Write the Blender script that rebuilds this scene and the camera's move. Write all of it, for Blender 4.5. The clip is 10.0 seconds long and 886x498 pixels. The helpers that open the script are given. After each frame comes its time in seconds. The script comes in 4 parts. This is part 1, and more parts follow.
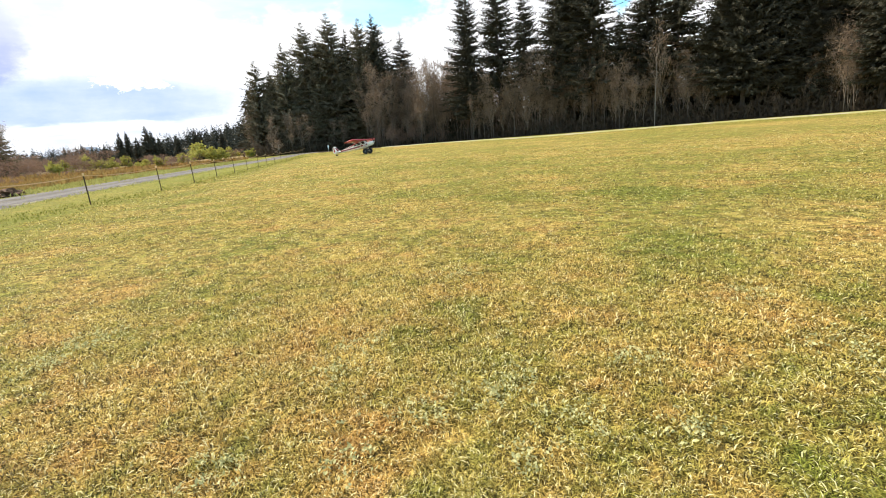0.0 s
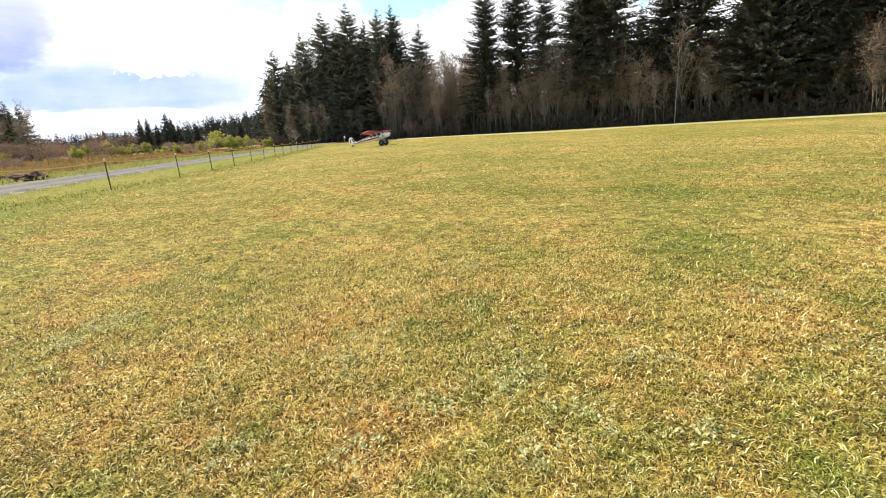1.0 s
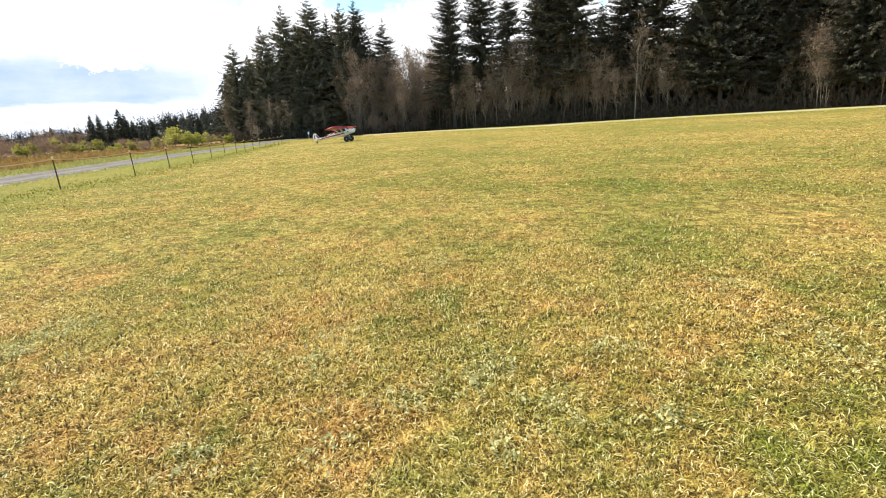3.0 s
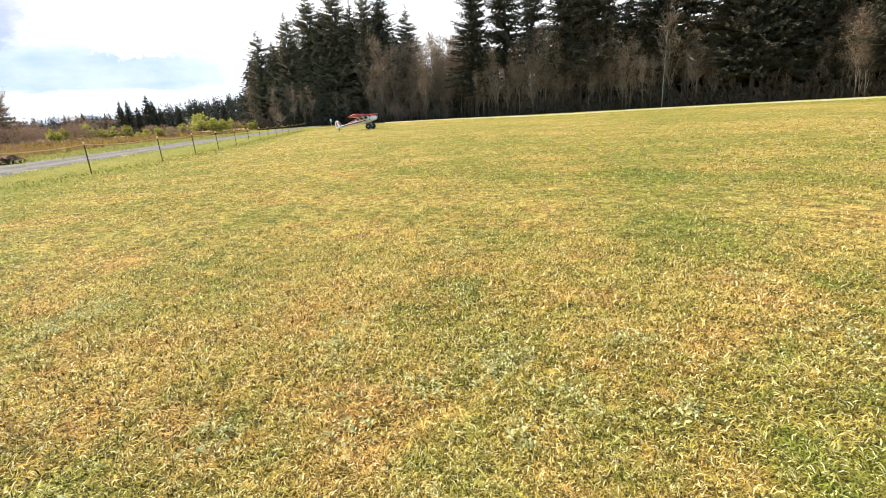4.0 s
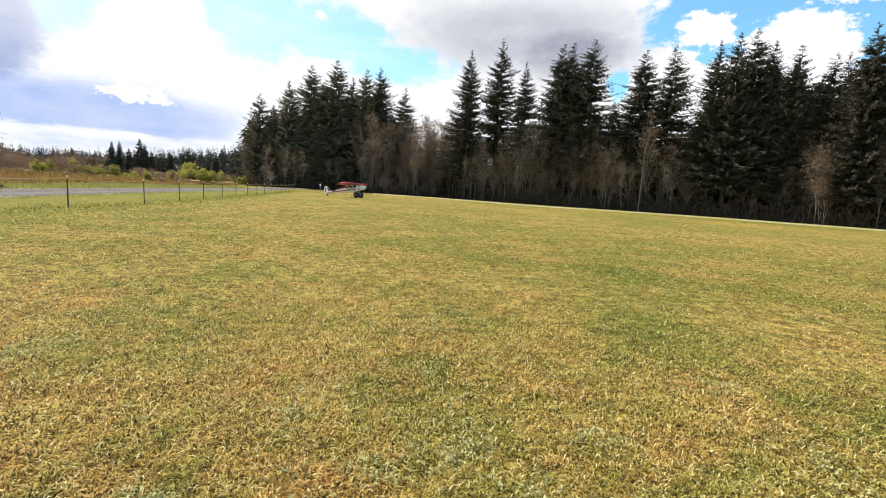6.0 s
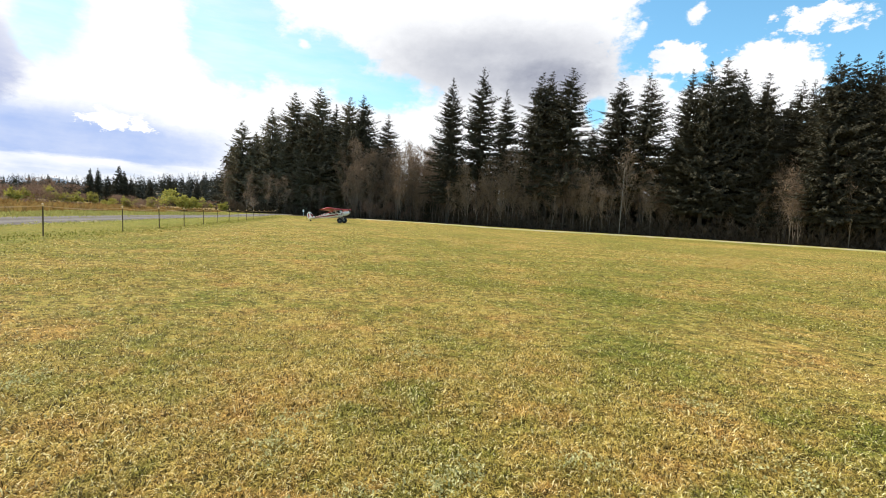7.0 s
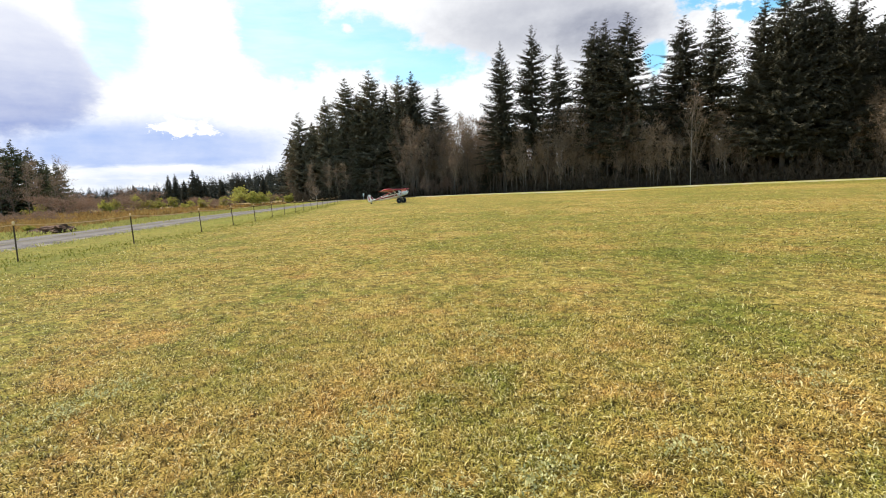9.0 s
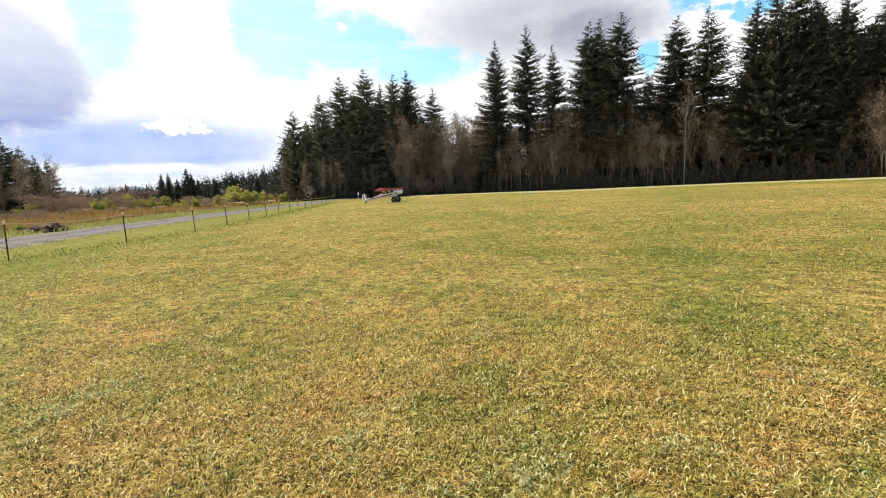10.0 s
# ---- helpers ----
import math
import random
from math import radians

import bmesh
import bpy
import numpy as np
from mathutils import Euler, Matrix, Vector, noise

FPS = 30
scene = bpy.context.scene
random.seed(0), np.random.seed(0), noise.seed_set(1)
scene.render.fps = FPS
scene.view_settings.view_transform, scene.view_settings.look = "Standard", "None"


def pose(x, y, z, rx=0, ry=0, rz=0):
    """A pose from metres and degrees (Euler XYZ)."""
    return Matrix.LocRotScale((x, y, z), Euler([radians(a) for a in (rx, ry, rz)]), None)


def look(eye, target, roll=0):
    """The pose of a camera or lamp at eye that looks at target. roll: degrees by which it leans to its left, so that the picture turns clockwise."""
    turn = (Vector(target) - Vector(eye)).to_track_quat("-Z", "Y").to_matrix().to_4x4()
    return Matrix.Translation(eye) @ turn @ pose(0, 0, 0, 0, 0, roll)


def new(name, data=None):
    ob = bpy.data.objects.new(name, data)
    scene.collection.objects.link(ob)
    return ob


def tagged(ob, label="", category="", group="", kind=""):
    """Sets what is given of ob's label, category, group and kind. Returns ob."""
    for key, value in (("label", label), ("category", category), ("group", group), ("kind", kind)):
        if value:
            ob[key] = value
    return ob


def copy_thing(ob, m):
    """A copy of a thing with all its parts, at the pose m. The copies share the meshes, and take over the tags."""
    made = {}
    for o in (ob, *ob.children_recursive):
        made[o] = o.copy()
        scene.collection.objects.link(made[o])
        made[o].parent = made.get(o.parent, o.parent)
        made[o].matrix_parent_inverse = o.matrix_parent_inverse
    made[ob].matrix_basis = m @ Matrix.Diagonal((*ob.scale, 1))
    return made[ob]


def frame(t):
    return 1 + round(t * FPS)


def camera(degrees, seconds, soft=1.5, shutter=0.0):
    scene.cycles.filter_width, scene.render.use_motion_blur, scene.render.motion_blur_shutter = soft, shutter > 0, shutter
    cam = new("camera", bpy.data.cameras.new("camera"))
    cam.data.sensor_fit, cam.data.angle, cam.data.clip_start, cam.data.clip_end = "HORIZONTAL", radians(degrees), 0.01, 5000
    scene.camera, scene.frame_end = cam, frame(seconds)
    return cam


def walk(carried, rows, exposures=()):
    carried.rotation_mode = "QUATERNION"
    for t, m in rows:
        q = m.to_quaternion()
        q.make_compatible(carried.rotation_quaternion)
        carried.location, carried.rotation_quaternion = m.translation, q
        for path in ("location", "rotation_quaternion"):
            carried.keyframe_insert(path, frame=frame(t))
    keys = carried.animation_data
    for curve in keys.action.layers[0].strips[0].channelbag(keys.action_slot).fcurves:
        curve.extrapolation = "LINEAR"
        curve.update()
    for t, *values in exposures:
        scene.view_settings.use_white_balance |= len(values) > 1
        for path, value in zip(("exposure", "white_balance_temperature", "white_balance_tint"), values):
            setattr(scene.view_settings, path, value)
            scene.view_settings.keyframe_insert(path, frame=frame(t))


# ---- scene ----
cam = camera(84.6, 10.0, 1.0)
ROWS = [
    (0.0, 0.00, 0.00, 1.65, 77.04, 4.47, -1.03),
    (0.5, 0.00, 0.00, 1.65, 76.61, 3.97, 0.04),
    (1.0, 0.00, 0.00, 1.65, 76.38, 3.35, 0.83),
    (1.5, 0.00, 0.00, 1.65, 76.77, 3.93, -0.51),
    (2.0, 0.00, 0.00, 1.65, 76.98, 4.60, -2.66),
    (2.5, 0.00, 0.00, 1.65, 76.59, 4.37, -3.04),
    (2.7, 0.00, 0.00, 1.65, 76.23, 3.65, -3.34),
    (3.8, 0.00, 0.00, 1.65, 74.56, 3.12, -1.45),
    (4.0, 0.00, 0.00, 1.65, 74.47, 3.18, -0.58),
    (4.5, 0.00, 0.00, 1.65, 76.54, 2.71, -0.55),
    (5.0, 0.00, 0.00, 1.65, 79.02, 0.32, -1.26),
    (5.5, 0.00, 0.00, 1.65, 81.12, -1.84, -1.39),
    (6.0, 0.00, 0.00, 1.65, 83.43, -3.76, -2.06),
    (6.2, 0.00, 0.00, 1.65, 85.01, -4.22, -3.60),
    (7.3, 0.00, 0.00, 1.65, 86.43, -3.11, -3.89),
    (7.5, 0.00, 0.00, 1.65, 86.00, -3.22, -3.67),
    (8.0, 0.00, 0.00, 1.65, 85.02, -3.13, -2.85),
    (8.4, 0.00, 0.00, 1.65, 84.48, -3.41, -2.39),
    (8.5, -0.04, 0.20, 1.72, 83.28, 2.87, 3.00),
    (9.0, -0.04, 0.20, 1.72, 83.11, 2.67, 2.77),
    (9.5, -0.04, 0.20, 1.72, 82.92, 2.77, 2.61),
    (10.0, -0.04, 0.20, 1.72, 83.00, 2.60, 2.16),
]
walk(cam, [(t, pose(x, y, z, rx, ry, rz)) for t, x, y, z, rx, ry, rz in ROWS], [(0.0, 0.62), (2.7, 0.63), (3.9, 0.78), (4.5, 0.66), (5.2, 0.42), (6.0, 0.3), (7.5, 0.27), (10.0, 0.32)])

# ---- light: sun behind broken cloud, ahead and to the left ----
SUN_AZ, SUN_EL = -62.0, 51.0
sun = new("sun", bpy.data.lights.new("sun", "SUN"))
sun.data.energy, sun.data.angle, sun.data.color = 5.0, radians(0.6), (1.0, 0.91, 0.77)
sa, se = radians(SUN_AZ), radians(SUN_EL)
sun.matrix_world = look((60 * math.sin(sa), 60 * math.cos(sa), 60), (60 * math.sin(sa) - math.sin(sa) * math.cos(se), 60 * math.cos(sa) - math.cos(sa) * math.cos(se), 60 - math.sin(se)))


class Nodes:
    """Shortcuts for building a node tree."""

    def __init__(self, tree):
        self.tree = tree
        tree.nodes.clear()

    def add(self, kind, sets=(), **inputs):
        n = self.tree.nodes.new(kind)
        for k, v in sets:
            setattr(n, k, v)
        for k, v in inputs.items():
            self.put(n.inputs[k.replace("_", " ")], v)
        return n

    def put(self, socket, v):
        if isinstance(v, bpy.types.NodeSocket):
            self.tree.links.new(v, socket)
        elif isinstance(v, bpy.types.Node):
            self.tree.links.new(v.outputs[0], socket)
        else:
            socket.default_value = v

    def math(self, op, a, b=0.0, clamp=False):
        n = self.tree.nodes.new("ShaderNodeMath")
        n.operation, n.use_clamp = op, clamp
        self.put(n.inputs[0], a)
        self.put(n.inputs[1], b)
        return n.outputs[0]

    def mix(self, fac, a, b, blend="MIX"):
        n = self.tree.nodes.new("ShaderNodeMix")
        n.data_type, n.blend_type = "RGBA", blend
        self.put(n.inputs[0], fac)
        self.put(n.inputs[6], a if not isinstance(a, tuple) else (*a, 1.0))
        self.put(n.inputs[7], b if not isinstance(b, tuple) else (*b, 1.0))
        return n.outputs[2]

    def step(self, v, lo, hi):
        n = self.tree.nodes.new("ShaderNodeMapRange")
        n.interpolation_type = "SMOOTHSTEP"
        self.put(n.inputs[0], v)
        n.inputs[1].default_value, n.inputs[2].default_value = lo, hi
        return n.outputs[0]

    def noise(self, vector, scale, detail=3.0, rough=0.55):
        n = self.add("ShaderNodeTexNoise", Scale=scale, Detail=detail, Roughness=rough)
        if vector is not None:
            self.put(n.inputs["Vector"], vector)
        return n.outputs["Fac"]


# ---- sky: blue with broken cumulus ----
world = bpy.data.worlds.new("sky")
scene.world = world
world.use_nodes = True
w = Nodes(world.node_tree)
sky = w.add("ShaderNodeTexSky", [("sky_type", "NISHITA"), ("sun_disc", False), ("sun_elevation", se), ("sun_rotation", sa), ("altitude", 100.0), ("dust_density", 0.6)])
where = w.add("ShaderNodeTexCoord").outputs["Generated"]
xyz = w.add("ShaderNodeSeparateXYZ", Vector=where)
AZ = w.math("MULTIPLY", w.math("ARCTAN2", xyz.outputs[0], xyz.outputs[1]), 57.2958)
EL = w.math("MULTIPLY", w.math("ARCSINE", xyz.outputs[2]), 57.2958)
flat = w.add("ShaderNodeCombineXYZ", X=AZ, Y=w.math("MULTIPLY", EL, 1.6), Z=0.0)
n1 = w.math("SUBTRACT", w.noise(flat, 0.17, 8.0, 0.62), 0.5)
n2 = w.math("SUBTRACT", w.noise(flat, 0.6, 8.0, 0.65), 0.5)


def blob(az, el, wide, high, ragged, soft, fine=0.5):
    """1 within an ellipse of the sky, 0 outside, with a ragged edge."""
    du = w.math("DIVIDE", w.math("SUBTRACT", AZ, az), wide)
    dv = w.math("DIVIDE", w.math("SUBTRACT", EL, el), high)
    d = w.math("SQRT", w.math("ADD", w.math("MULTIPLY", du, du), w.math("MULTIPLY", dv, dv)))
    d = w.math("ADD", d, w.math("ADD", w.math("MULTIPLY", n1, ragged), w.math("MULTIPLY", n2, ragged * fine)))
    return w.step(d, 1.0 + soft, 1.0 - soft)


def most(values):
    out = values[0]
    for v in values[1:]:
        out = w.math("MAXIMUM", out, v)
    return out


gaps = most([blob(-19.3, 17.6, 5.0, 5.2, 1.4, 0.2), blob(-12.0, 16.2, 6.2, 2.7, 1.5, 0.25), blob(-5.0, 13.7, 6.5, 1.9, 1.6, 0.3), blob(-35.2, 16.6, 2.7, 4.2, 1.3, 0.3), blob(20.6, 12.5, 1.2, 1.7, 1.6, 0.25),
             blob(37.5, 18.5, 15.0, 8.5, 0.7, 0.08)])
puffs = most([blob(36.2, 15.0, 4.6, 3.5, 1.3, 0.1, 1.0), blob(28.6, 17.5, 2.5, 1.7, 2.2, 0.14, 1.0), blob(25.2, 13.9, 3.2, 2.6, 1.4, 0.14, 1.0), blob(40.2, 19.5, 2.5, 1.0, 3.6, 0.25, 1.0), blob(29.8, 21.4, 0.9, 0.8, 3.0, 0.35, 1.0),
              blob(24.7, 20.7, 0.5, 0.5, 2.4, 0.4, 1.0), blob(33.0, 12.2, 8.0, 2.6, 1.0, 0.15), blob(-12.6, 17.6, 0.5, 0.35, 2.6, 0.6, 1.0)])
gaps = w.math("MULTIPLY", gaps, w.math("SUBTRACT", 1.0, puffs))
beyond = w.math("MAXIMUM", w.step(EL, 24.0, 32.0), w.step(w.math("ABSOLUTE", AZ), 52.0, 64.0))
broken = w.step(w.noise(where, 3.0, 5.0, 0.6), 0.38, 0.46)
gaps = w.math("MAXIMUM", gaps, w.math("MULTIPLY", beyond, broken))
dome = w.math("MULTIPLY", blob(-44.5, 11.8, 7.8, 5.4, 0.6, 0.18), w.math("SUBTRACT", 1.0, w.math("MULTIPLY", w.step(EL, 6.5, 17.0), 0.62)))
long = w.add("ShaderNodeCombineXYZ", X=w.math("MULTIPLY", AZ, 0.3), Y=w.math("MULTIPLY", EL, 1.5), Z=4.0)
n3 = w.math("SUBTRACT", w.noise(long, 0.55, 6.0, 0.6), 0.5)
foot = w.math("ADD", EL, w.math("ADD", w.math("MULTIPLY", n3, 1.6), w.math("MULTIPLY", n2, 0.4)))
band = w.math("MULTIPLY", w.math("MULTIPLY", blob(-33.5, 5.4, 12.5, 2.7, 0.9, 0.4), w.step(foot, 3.45, 4.05)), w.math("SUBTRACT", 1.0, blob(-30.1, 7.4, 2.6, 0.85, 2.6, 0.12, 1.3)))
uneven = w.math("ADD", 1.0, w.math("ADD", w.math("MULTIPLY", n1, 0.9), w.math("MULTIPLY", n3, 0.5)))
under = w.math("MULTIPLY", blob(10.0, 17.3, 12.5, 3.6, 0.9, 0.6), 0.62)
core = w.math("MULTIPLY", blob(15.0, 16.0, 7.0, 2.9, 1.0, 0.65), 0.85)
grey2 = w.math("MULTIPLY", w.math("MAXIMUM", under, core), w.math("ADD", 1.0, w.math("MULTIPLY", n1, 1.2)), True)
cloud = w.mix(w.math("MULTIPLY", n2, 0.5), (8.7, 8.8, 9.0), (7.4, 7.6, 8.2))
low = w.math("MULTIPLY", w.step(EL, 5.0, 2.5), w.step(AZ, -14.0, -24.0))
cloud = w.mix(w.math("MULTIPLY", low, w.math("ADD", 0.4, w.math("ADD", w.math("MULTIPLY", n3, 2.0), w.math("MULTIPLY", n1, 1.5))), True), cloud, (5.2, 6.1, 7.8))
cloud = w.mix(w.math("MULTIPLY", w.math("MULTIPLY", band, uneven), 0.62, True), cloud, (2.0, 3.5, 7.4))
cloud = w.mix(w.math("MULTIPLY", w.math("MULTIPLY", dome, uneven), 0.78, True), cloud, (2.2, 2.9, 5.6))
cloud = w.mix(w.math("MULTIPLY", grey2, 0.95), cloud, (2.5, 2.7, 3.5))
blue = w.mix(1.0, sky.outputs[0], (1.25, 1.9, 1.9), "MULTIPLY")
veil = w.math("MULTIPLY", w.step(AZ, 14.0, -22.0), w.math("ADD", 0.42, w.math("MULTIPLY", n3, 0.8)), True)
total = w.mix(gaps, cloud, w.mix(veil, blue, (8.4, 8.8, 9.0)))
back = w.add("ShaderNodeBackground", Color=total, Strength=0.1)
w.put(w.add("ShaderNodeOutputWorld").inputs[0], back)

# ---- materials ----


def material(name, build):
    m = bpy.data.materials.new(name)
    m.use_nodes = True
    n = Nodes(m.node_tree)
    shader = build(n)
    n.put(n.add("ShaderNodeOutputMaterial").inputs[0], shader)
    return m


def surface(n, colour, rough=0.8, bump=None, strength=0.3, distance=0.02, **more):
    s = n.add("ShaderNodeBsdfPrincipled", Roughness=rough)
    n.put(s.inputs["Base Color"], (*colour, 1.0) if isinstance(colour, tuple) else colour)
    for k, v in more.items():
        n.put(s.inputs[k.replace("_", " ")], v)
    if bump is not None:
        b = n.add("ShaderNodeBump", Strength=strength, Distance=distance, Height=bump)
        n.put(s.inputs["Normal"], b)
    return s.outputs[0]


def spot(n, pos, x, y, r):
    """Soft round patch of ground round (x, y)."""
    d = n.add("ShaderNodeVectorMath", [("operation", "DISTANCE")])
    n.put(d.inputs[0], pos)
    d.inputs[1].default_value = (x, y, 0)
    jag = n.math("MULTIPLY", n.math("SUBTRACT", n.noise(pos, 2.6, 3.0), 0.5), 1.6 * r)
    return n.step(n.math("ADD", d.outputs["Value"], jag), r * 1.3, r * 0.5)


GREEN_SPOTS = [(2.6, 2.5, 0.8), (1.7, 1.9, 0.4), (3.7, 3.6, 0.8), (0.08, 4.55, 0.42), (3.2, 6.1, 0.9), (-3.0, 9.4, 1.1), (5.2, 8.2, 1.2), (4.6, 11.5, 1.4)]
DRY_SPOTS = [(-1.2, 4.0, 0.5), (-1.5, 2.4, 0.5), (1.9, 3.1, 0.35), (-0.6, 2.2, 0.35), (-4.6, 6.2, 0.9)]


def turf_colour(n, pos, fine):
    """Colour of the mown field: straw, green and rusty patches."""
    big = n.noise(pos, 0.055, 3.0)
    mid = n.noise(pos, 0.45, 4.0, 0.6)
    small = n.noise(pos, 3.4, 3.0, 0.65)
    green = n.math("ADD", n.math("MULTIPLY", big, 0.8), n.math("ADD", n.math("MULTIPLY", mid, 0.9), n.math("MULTIPLY", small, 0.75)))
    green = n.math("ADD", 0.14, n.math("MULTIPLY", n.step(green, 0.97, 1.42), 0.76))
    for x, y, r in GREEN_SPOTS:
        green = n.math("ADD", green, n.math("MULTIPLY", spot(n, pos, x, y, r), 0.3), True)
    rusty = n.step(n.noise(n.add("ShaderNodeMapping", Vector=pos, Location=(13.0, 7.0, 0.0)).outputs[0], 1.1, 5.0, 0.65), 0.43, 0.66)
    for x, y, r in DRY_SPOTS:
        rusty = n.math("ADD", rusty, n.math("MULTIPLY", spot(n, pos, x, y, r), 0.5), True)
    straw = n.mix(fine, (0.22, 0.14, 0.030), (0.84, 0.62, 0.24))
    leaf = n.mix(fine, (0.085, 0.092, 0.014), (0.335, 0.355, 0.075))
    rust = n.mix(fine, (0.26, 0.125, 0.036), (0.82, 0.50, 0.21))
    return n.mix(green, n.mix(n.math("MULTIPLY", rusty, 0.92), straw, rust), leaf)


def ground_nodes(n):
    pos = n.add("ShaderNodeNewGeometry").outputs["Position"]
    p = n.add("ShaderNodeSeparateXYZ", Vector=pos)
    fine = n.noise(pos, 34.0, 3.0, 0.7)
    tuft = n.math("ADD", n.math("MULTIPLY", n.noise(pos, 9.0, 3.0, 0.65), 0.55), n.math("MULTIPLY", n.noise(pos, 3.1, 3.0, 0.6), 0.45))
    mixed = n.step(n.math("ADD", n.math("MULTIPLY", fine, 0.6), n.math("MULTIPLY", tuft, 0.5)), 0.33, 0.76)
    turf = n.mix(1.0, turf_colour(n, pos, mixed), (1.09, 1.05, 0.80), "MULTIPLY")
    # dark thatch and the shade between tufts, both painted into the turf
    thatch_shade = n.step(n.math("ADD", n.math("MULTIPLY", n.noise(pos, 55.0, 2.0, 0.7), 0.6), n.math("MULTIPLY", tuft, 0.5)), 0.63, 0.44)
    turf = n.mix(n.math("MULTIPLY", thatch_shade, 0.95), turf, (0.026, 0.018, 0.006))
    # left of the fence: greener verge, then the brown heath beyond the road
    wob = n.math("MULTIPLY", n.math("SUBTRACT", n.noise(pos, 0.25, 3.0), 0.5), 5.0)
    across = n.math("ADD", n.math("ADD", p.outputs[0], n.math("MULTIPLY", p.outputs[1], 0.16)), wob)
    verge = n.step(across, -6.5, -13.0)
    heath = n.step(across, -25.5, -31.0)
    dry = n.mix(mixed, (0.15, 0.105, 0.022), (0.42, 0.32, 0.08))
    lush = n.mix(n.step(n.noise(pos, 0.7, 4.0, 0.65), 0.5, 0.74), n.mix(mixed, (0.075, 0.085, 0.010), (0.26, 0.255, 0.035)), dry)
    brown = n.mix(tuft, (0.17, 0.11, 0.045), (0.36, 0.25, 0.10))
    c = n.mix(n.math("MULTIPLY", verge, 0.68), turf, lush)
    c = n.mix(heath, c, brown)
    # bare needle litter under the woods, darkened to paint in the trees' shadow strip
    far = n.add("ShaderNodeVectorMath", [("operation", "LENGTH")])
    n.put(far.inputs[0], pos)
    woods = n.math("MULTIPLY", n.step(far.outputs["Value"], 108.5, 112.5), n.step(across, -14.0, -8.0))
    c = n.mix(woods, c, (0.045, 0.032, 0.02))
    height = n.math("ADD", n.math("MULTIPLY", fine, 0.5), tuft)
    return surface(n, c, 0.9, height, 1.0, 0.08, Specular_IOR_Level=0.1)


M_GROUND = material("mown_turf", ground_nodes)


def blade_nodes(n, near=True):
    g = n.add("ShaderNodeNewGeometry")
    rnd = g.outputs["Random Per Island"]
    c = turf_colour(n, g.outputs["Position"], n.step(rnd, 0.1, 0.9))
    # palest blades imitate glints, darkest ones the shade between blades, both by colour
    c = n.mix(n.math("MULTIPLY", n.step(rnd, 0.86, 0.95), 0.72), c, (0.95, 0.88, 0.62))
    c = n.mix(n.math("MULTIPLY", n.step(rnd, 0.26, 0.10), 0.85), c, (0.05, 0.04, 0.015))
    c = n.mix(1.0, c, (1.10, 1.07, 0.86) if near else (1.10, 1.05, 0.84), "MULTIPLY")
    a = surface(n, c, 0.55, Specular_IOR_Level=0.12 if near else 0.03)
    t = n.add("ShaderNodeBsdfTranslucent", Color=c)
    m = n.add("ShaderNodeMixShader", Fac=0.35 if near else 0.45)
    n.put(m.inputs[1], a)
    n.put(m.inputs[2], t)
    return m.outputs[0]


M_BLADE = material("grass_blade", blade_nodes)
M_BLADE_FAR = material("grass_blade_green", lambda n: blade_nodes(n, False))


def leafy(name, dark, light, rough=0.6, through_light=0.25, scale=0.4, shine=0.03):
    def build(n):
        g = n.add("ShaderNodeNewGeometry")
        r = n.math("ADD", n.math("MULTIPLY", g.outputs["Random Per Island"], 0.6), n.math("MULTIPLY", n.noise(g.outputs["Position"], scale, 2.0), 0.5))
        tone = n.add("ShaderNodeObjectInfo").outputs["Random"]
        c = n.mix(r, dark, light)
        c = n.mix(n.math("MULTIPLY", tone, 0.35), c, tuple(0.55 * v for v in dark))
        a = surface(n, c, rough, Specular_IOR_Level=shine)
        t = n.add("ShaderNodeBsdfTranslucent", Color=c)
        m = n.add("ShaderNodeMixShader", Fac=through_light)
        n.put(m.inputs[1], a)
        n.put(m.inputs[2], t)
        return m.outputs[0]
    return material(name, build)


def bark(name, dark, light):
    def build(n):
        pos = n.add("ShaderNodeNewGeometry").outputs["Position"]
        m = n.add("ShaderNodeMapping", Vector=pos, Scale=(3.0, 3.0, 0.5)).outputs[0]
        f = n.noise(m, 2.0, 4.0, 0.6)
        return surface(n, n.mix(f, dark, light), 0.9, f, 0.6, 0.05)
    return material(name, build)


def painted(name, colour, rough=0.35, metal=0.0, dirt=0.12, **more):
    def build(n):
        pos = n.add("ShaderNodeTexCoord").outputs["Object"]
        d = n.noise(pos, 2.2, 4.0, 0.6)
        f = n.noise(pos, 30.0, 2.0)
        c = n.mix(n.math("MULTIPLY", n.step(d, 0.45, 0.8), dirt * 2), colour, tuple(0.5 * v for v in colour))
        return surface(n, c, n.math("ADD", rough, n.math("MULTIPLY", f, 0.1)), f, 0.05, 0.003, Metallic=metal, **more)
    return material(name, build)


M_NEEDLE = leafy("fir_needles", (0.062, 0.057, 0.041), (0.080, 0.073, 0.050), 0.95, 0.06)
# lighter needle copy: sunlit boughs and sky glare put into the colour
M_NEEDLE_GLARE = leafy("grey_needles_with_glare", (0.110, 0.094, 0.062), (0.235, 0.204, 0.138), 0.9, 0.1)
M_NEEDLE_FAR = leafy("far_needles", (0.030, 0.034, 0.026), (0.066, 0.064, 0.048))
# olive needles, with side sunlight put into their lighter colour
M_NEEDLE_OLIVE_LIT = leafy("olive_needles_lit", (0.085, 0.085, 0.04), (0.20, 0.19, 0.10), 0.9, 0.15)
M_BARK = bark("fir_bark", (0.04, 0.031, 0.024), (0.10, 0.078, 0.062))
M_TWIG = bark("bare_twigs", (0.17, 0.125, 0.09), (0.42, 0.32, 0.24))
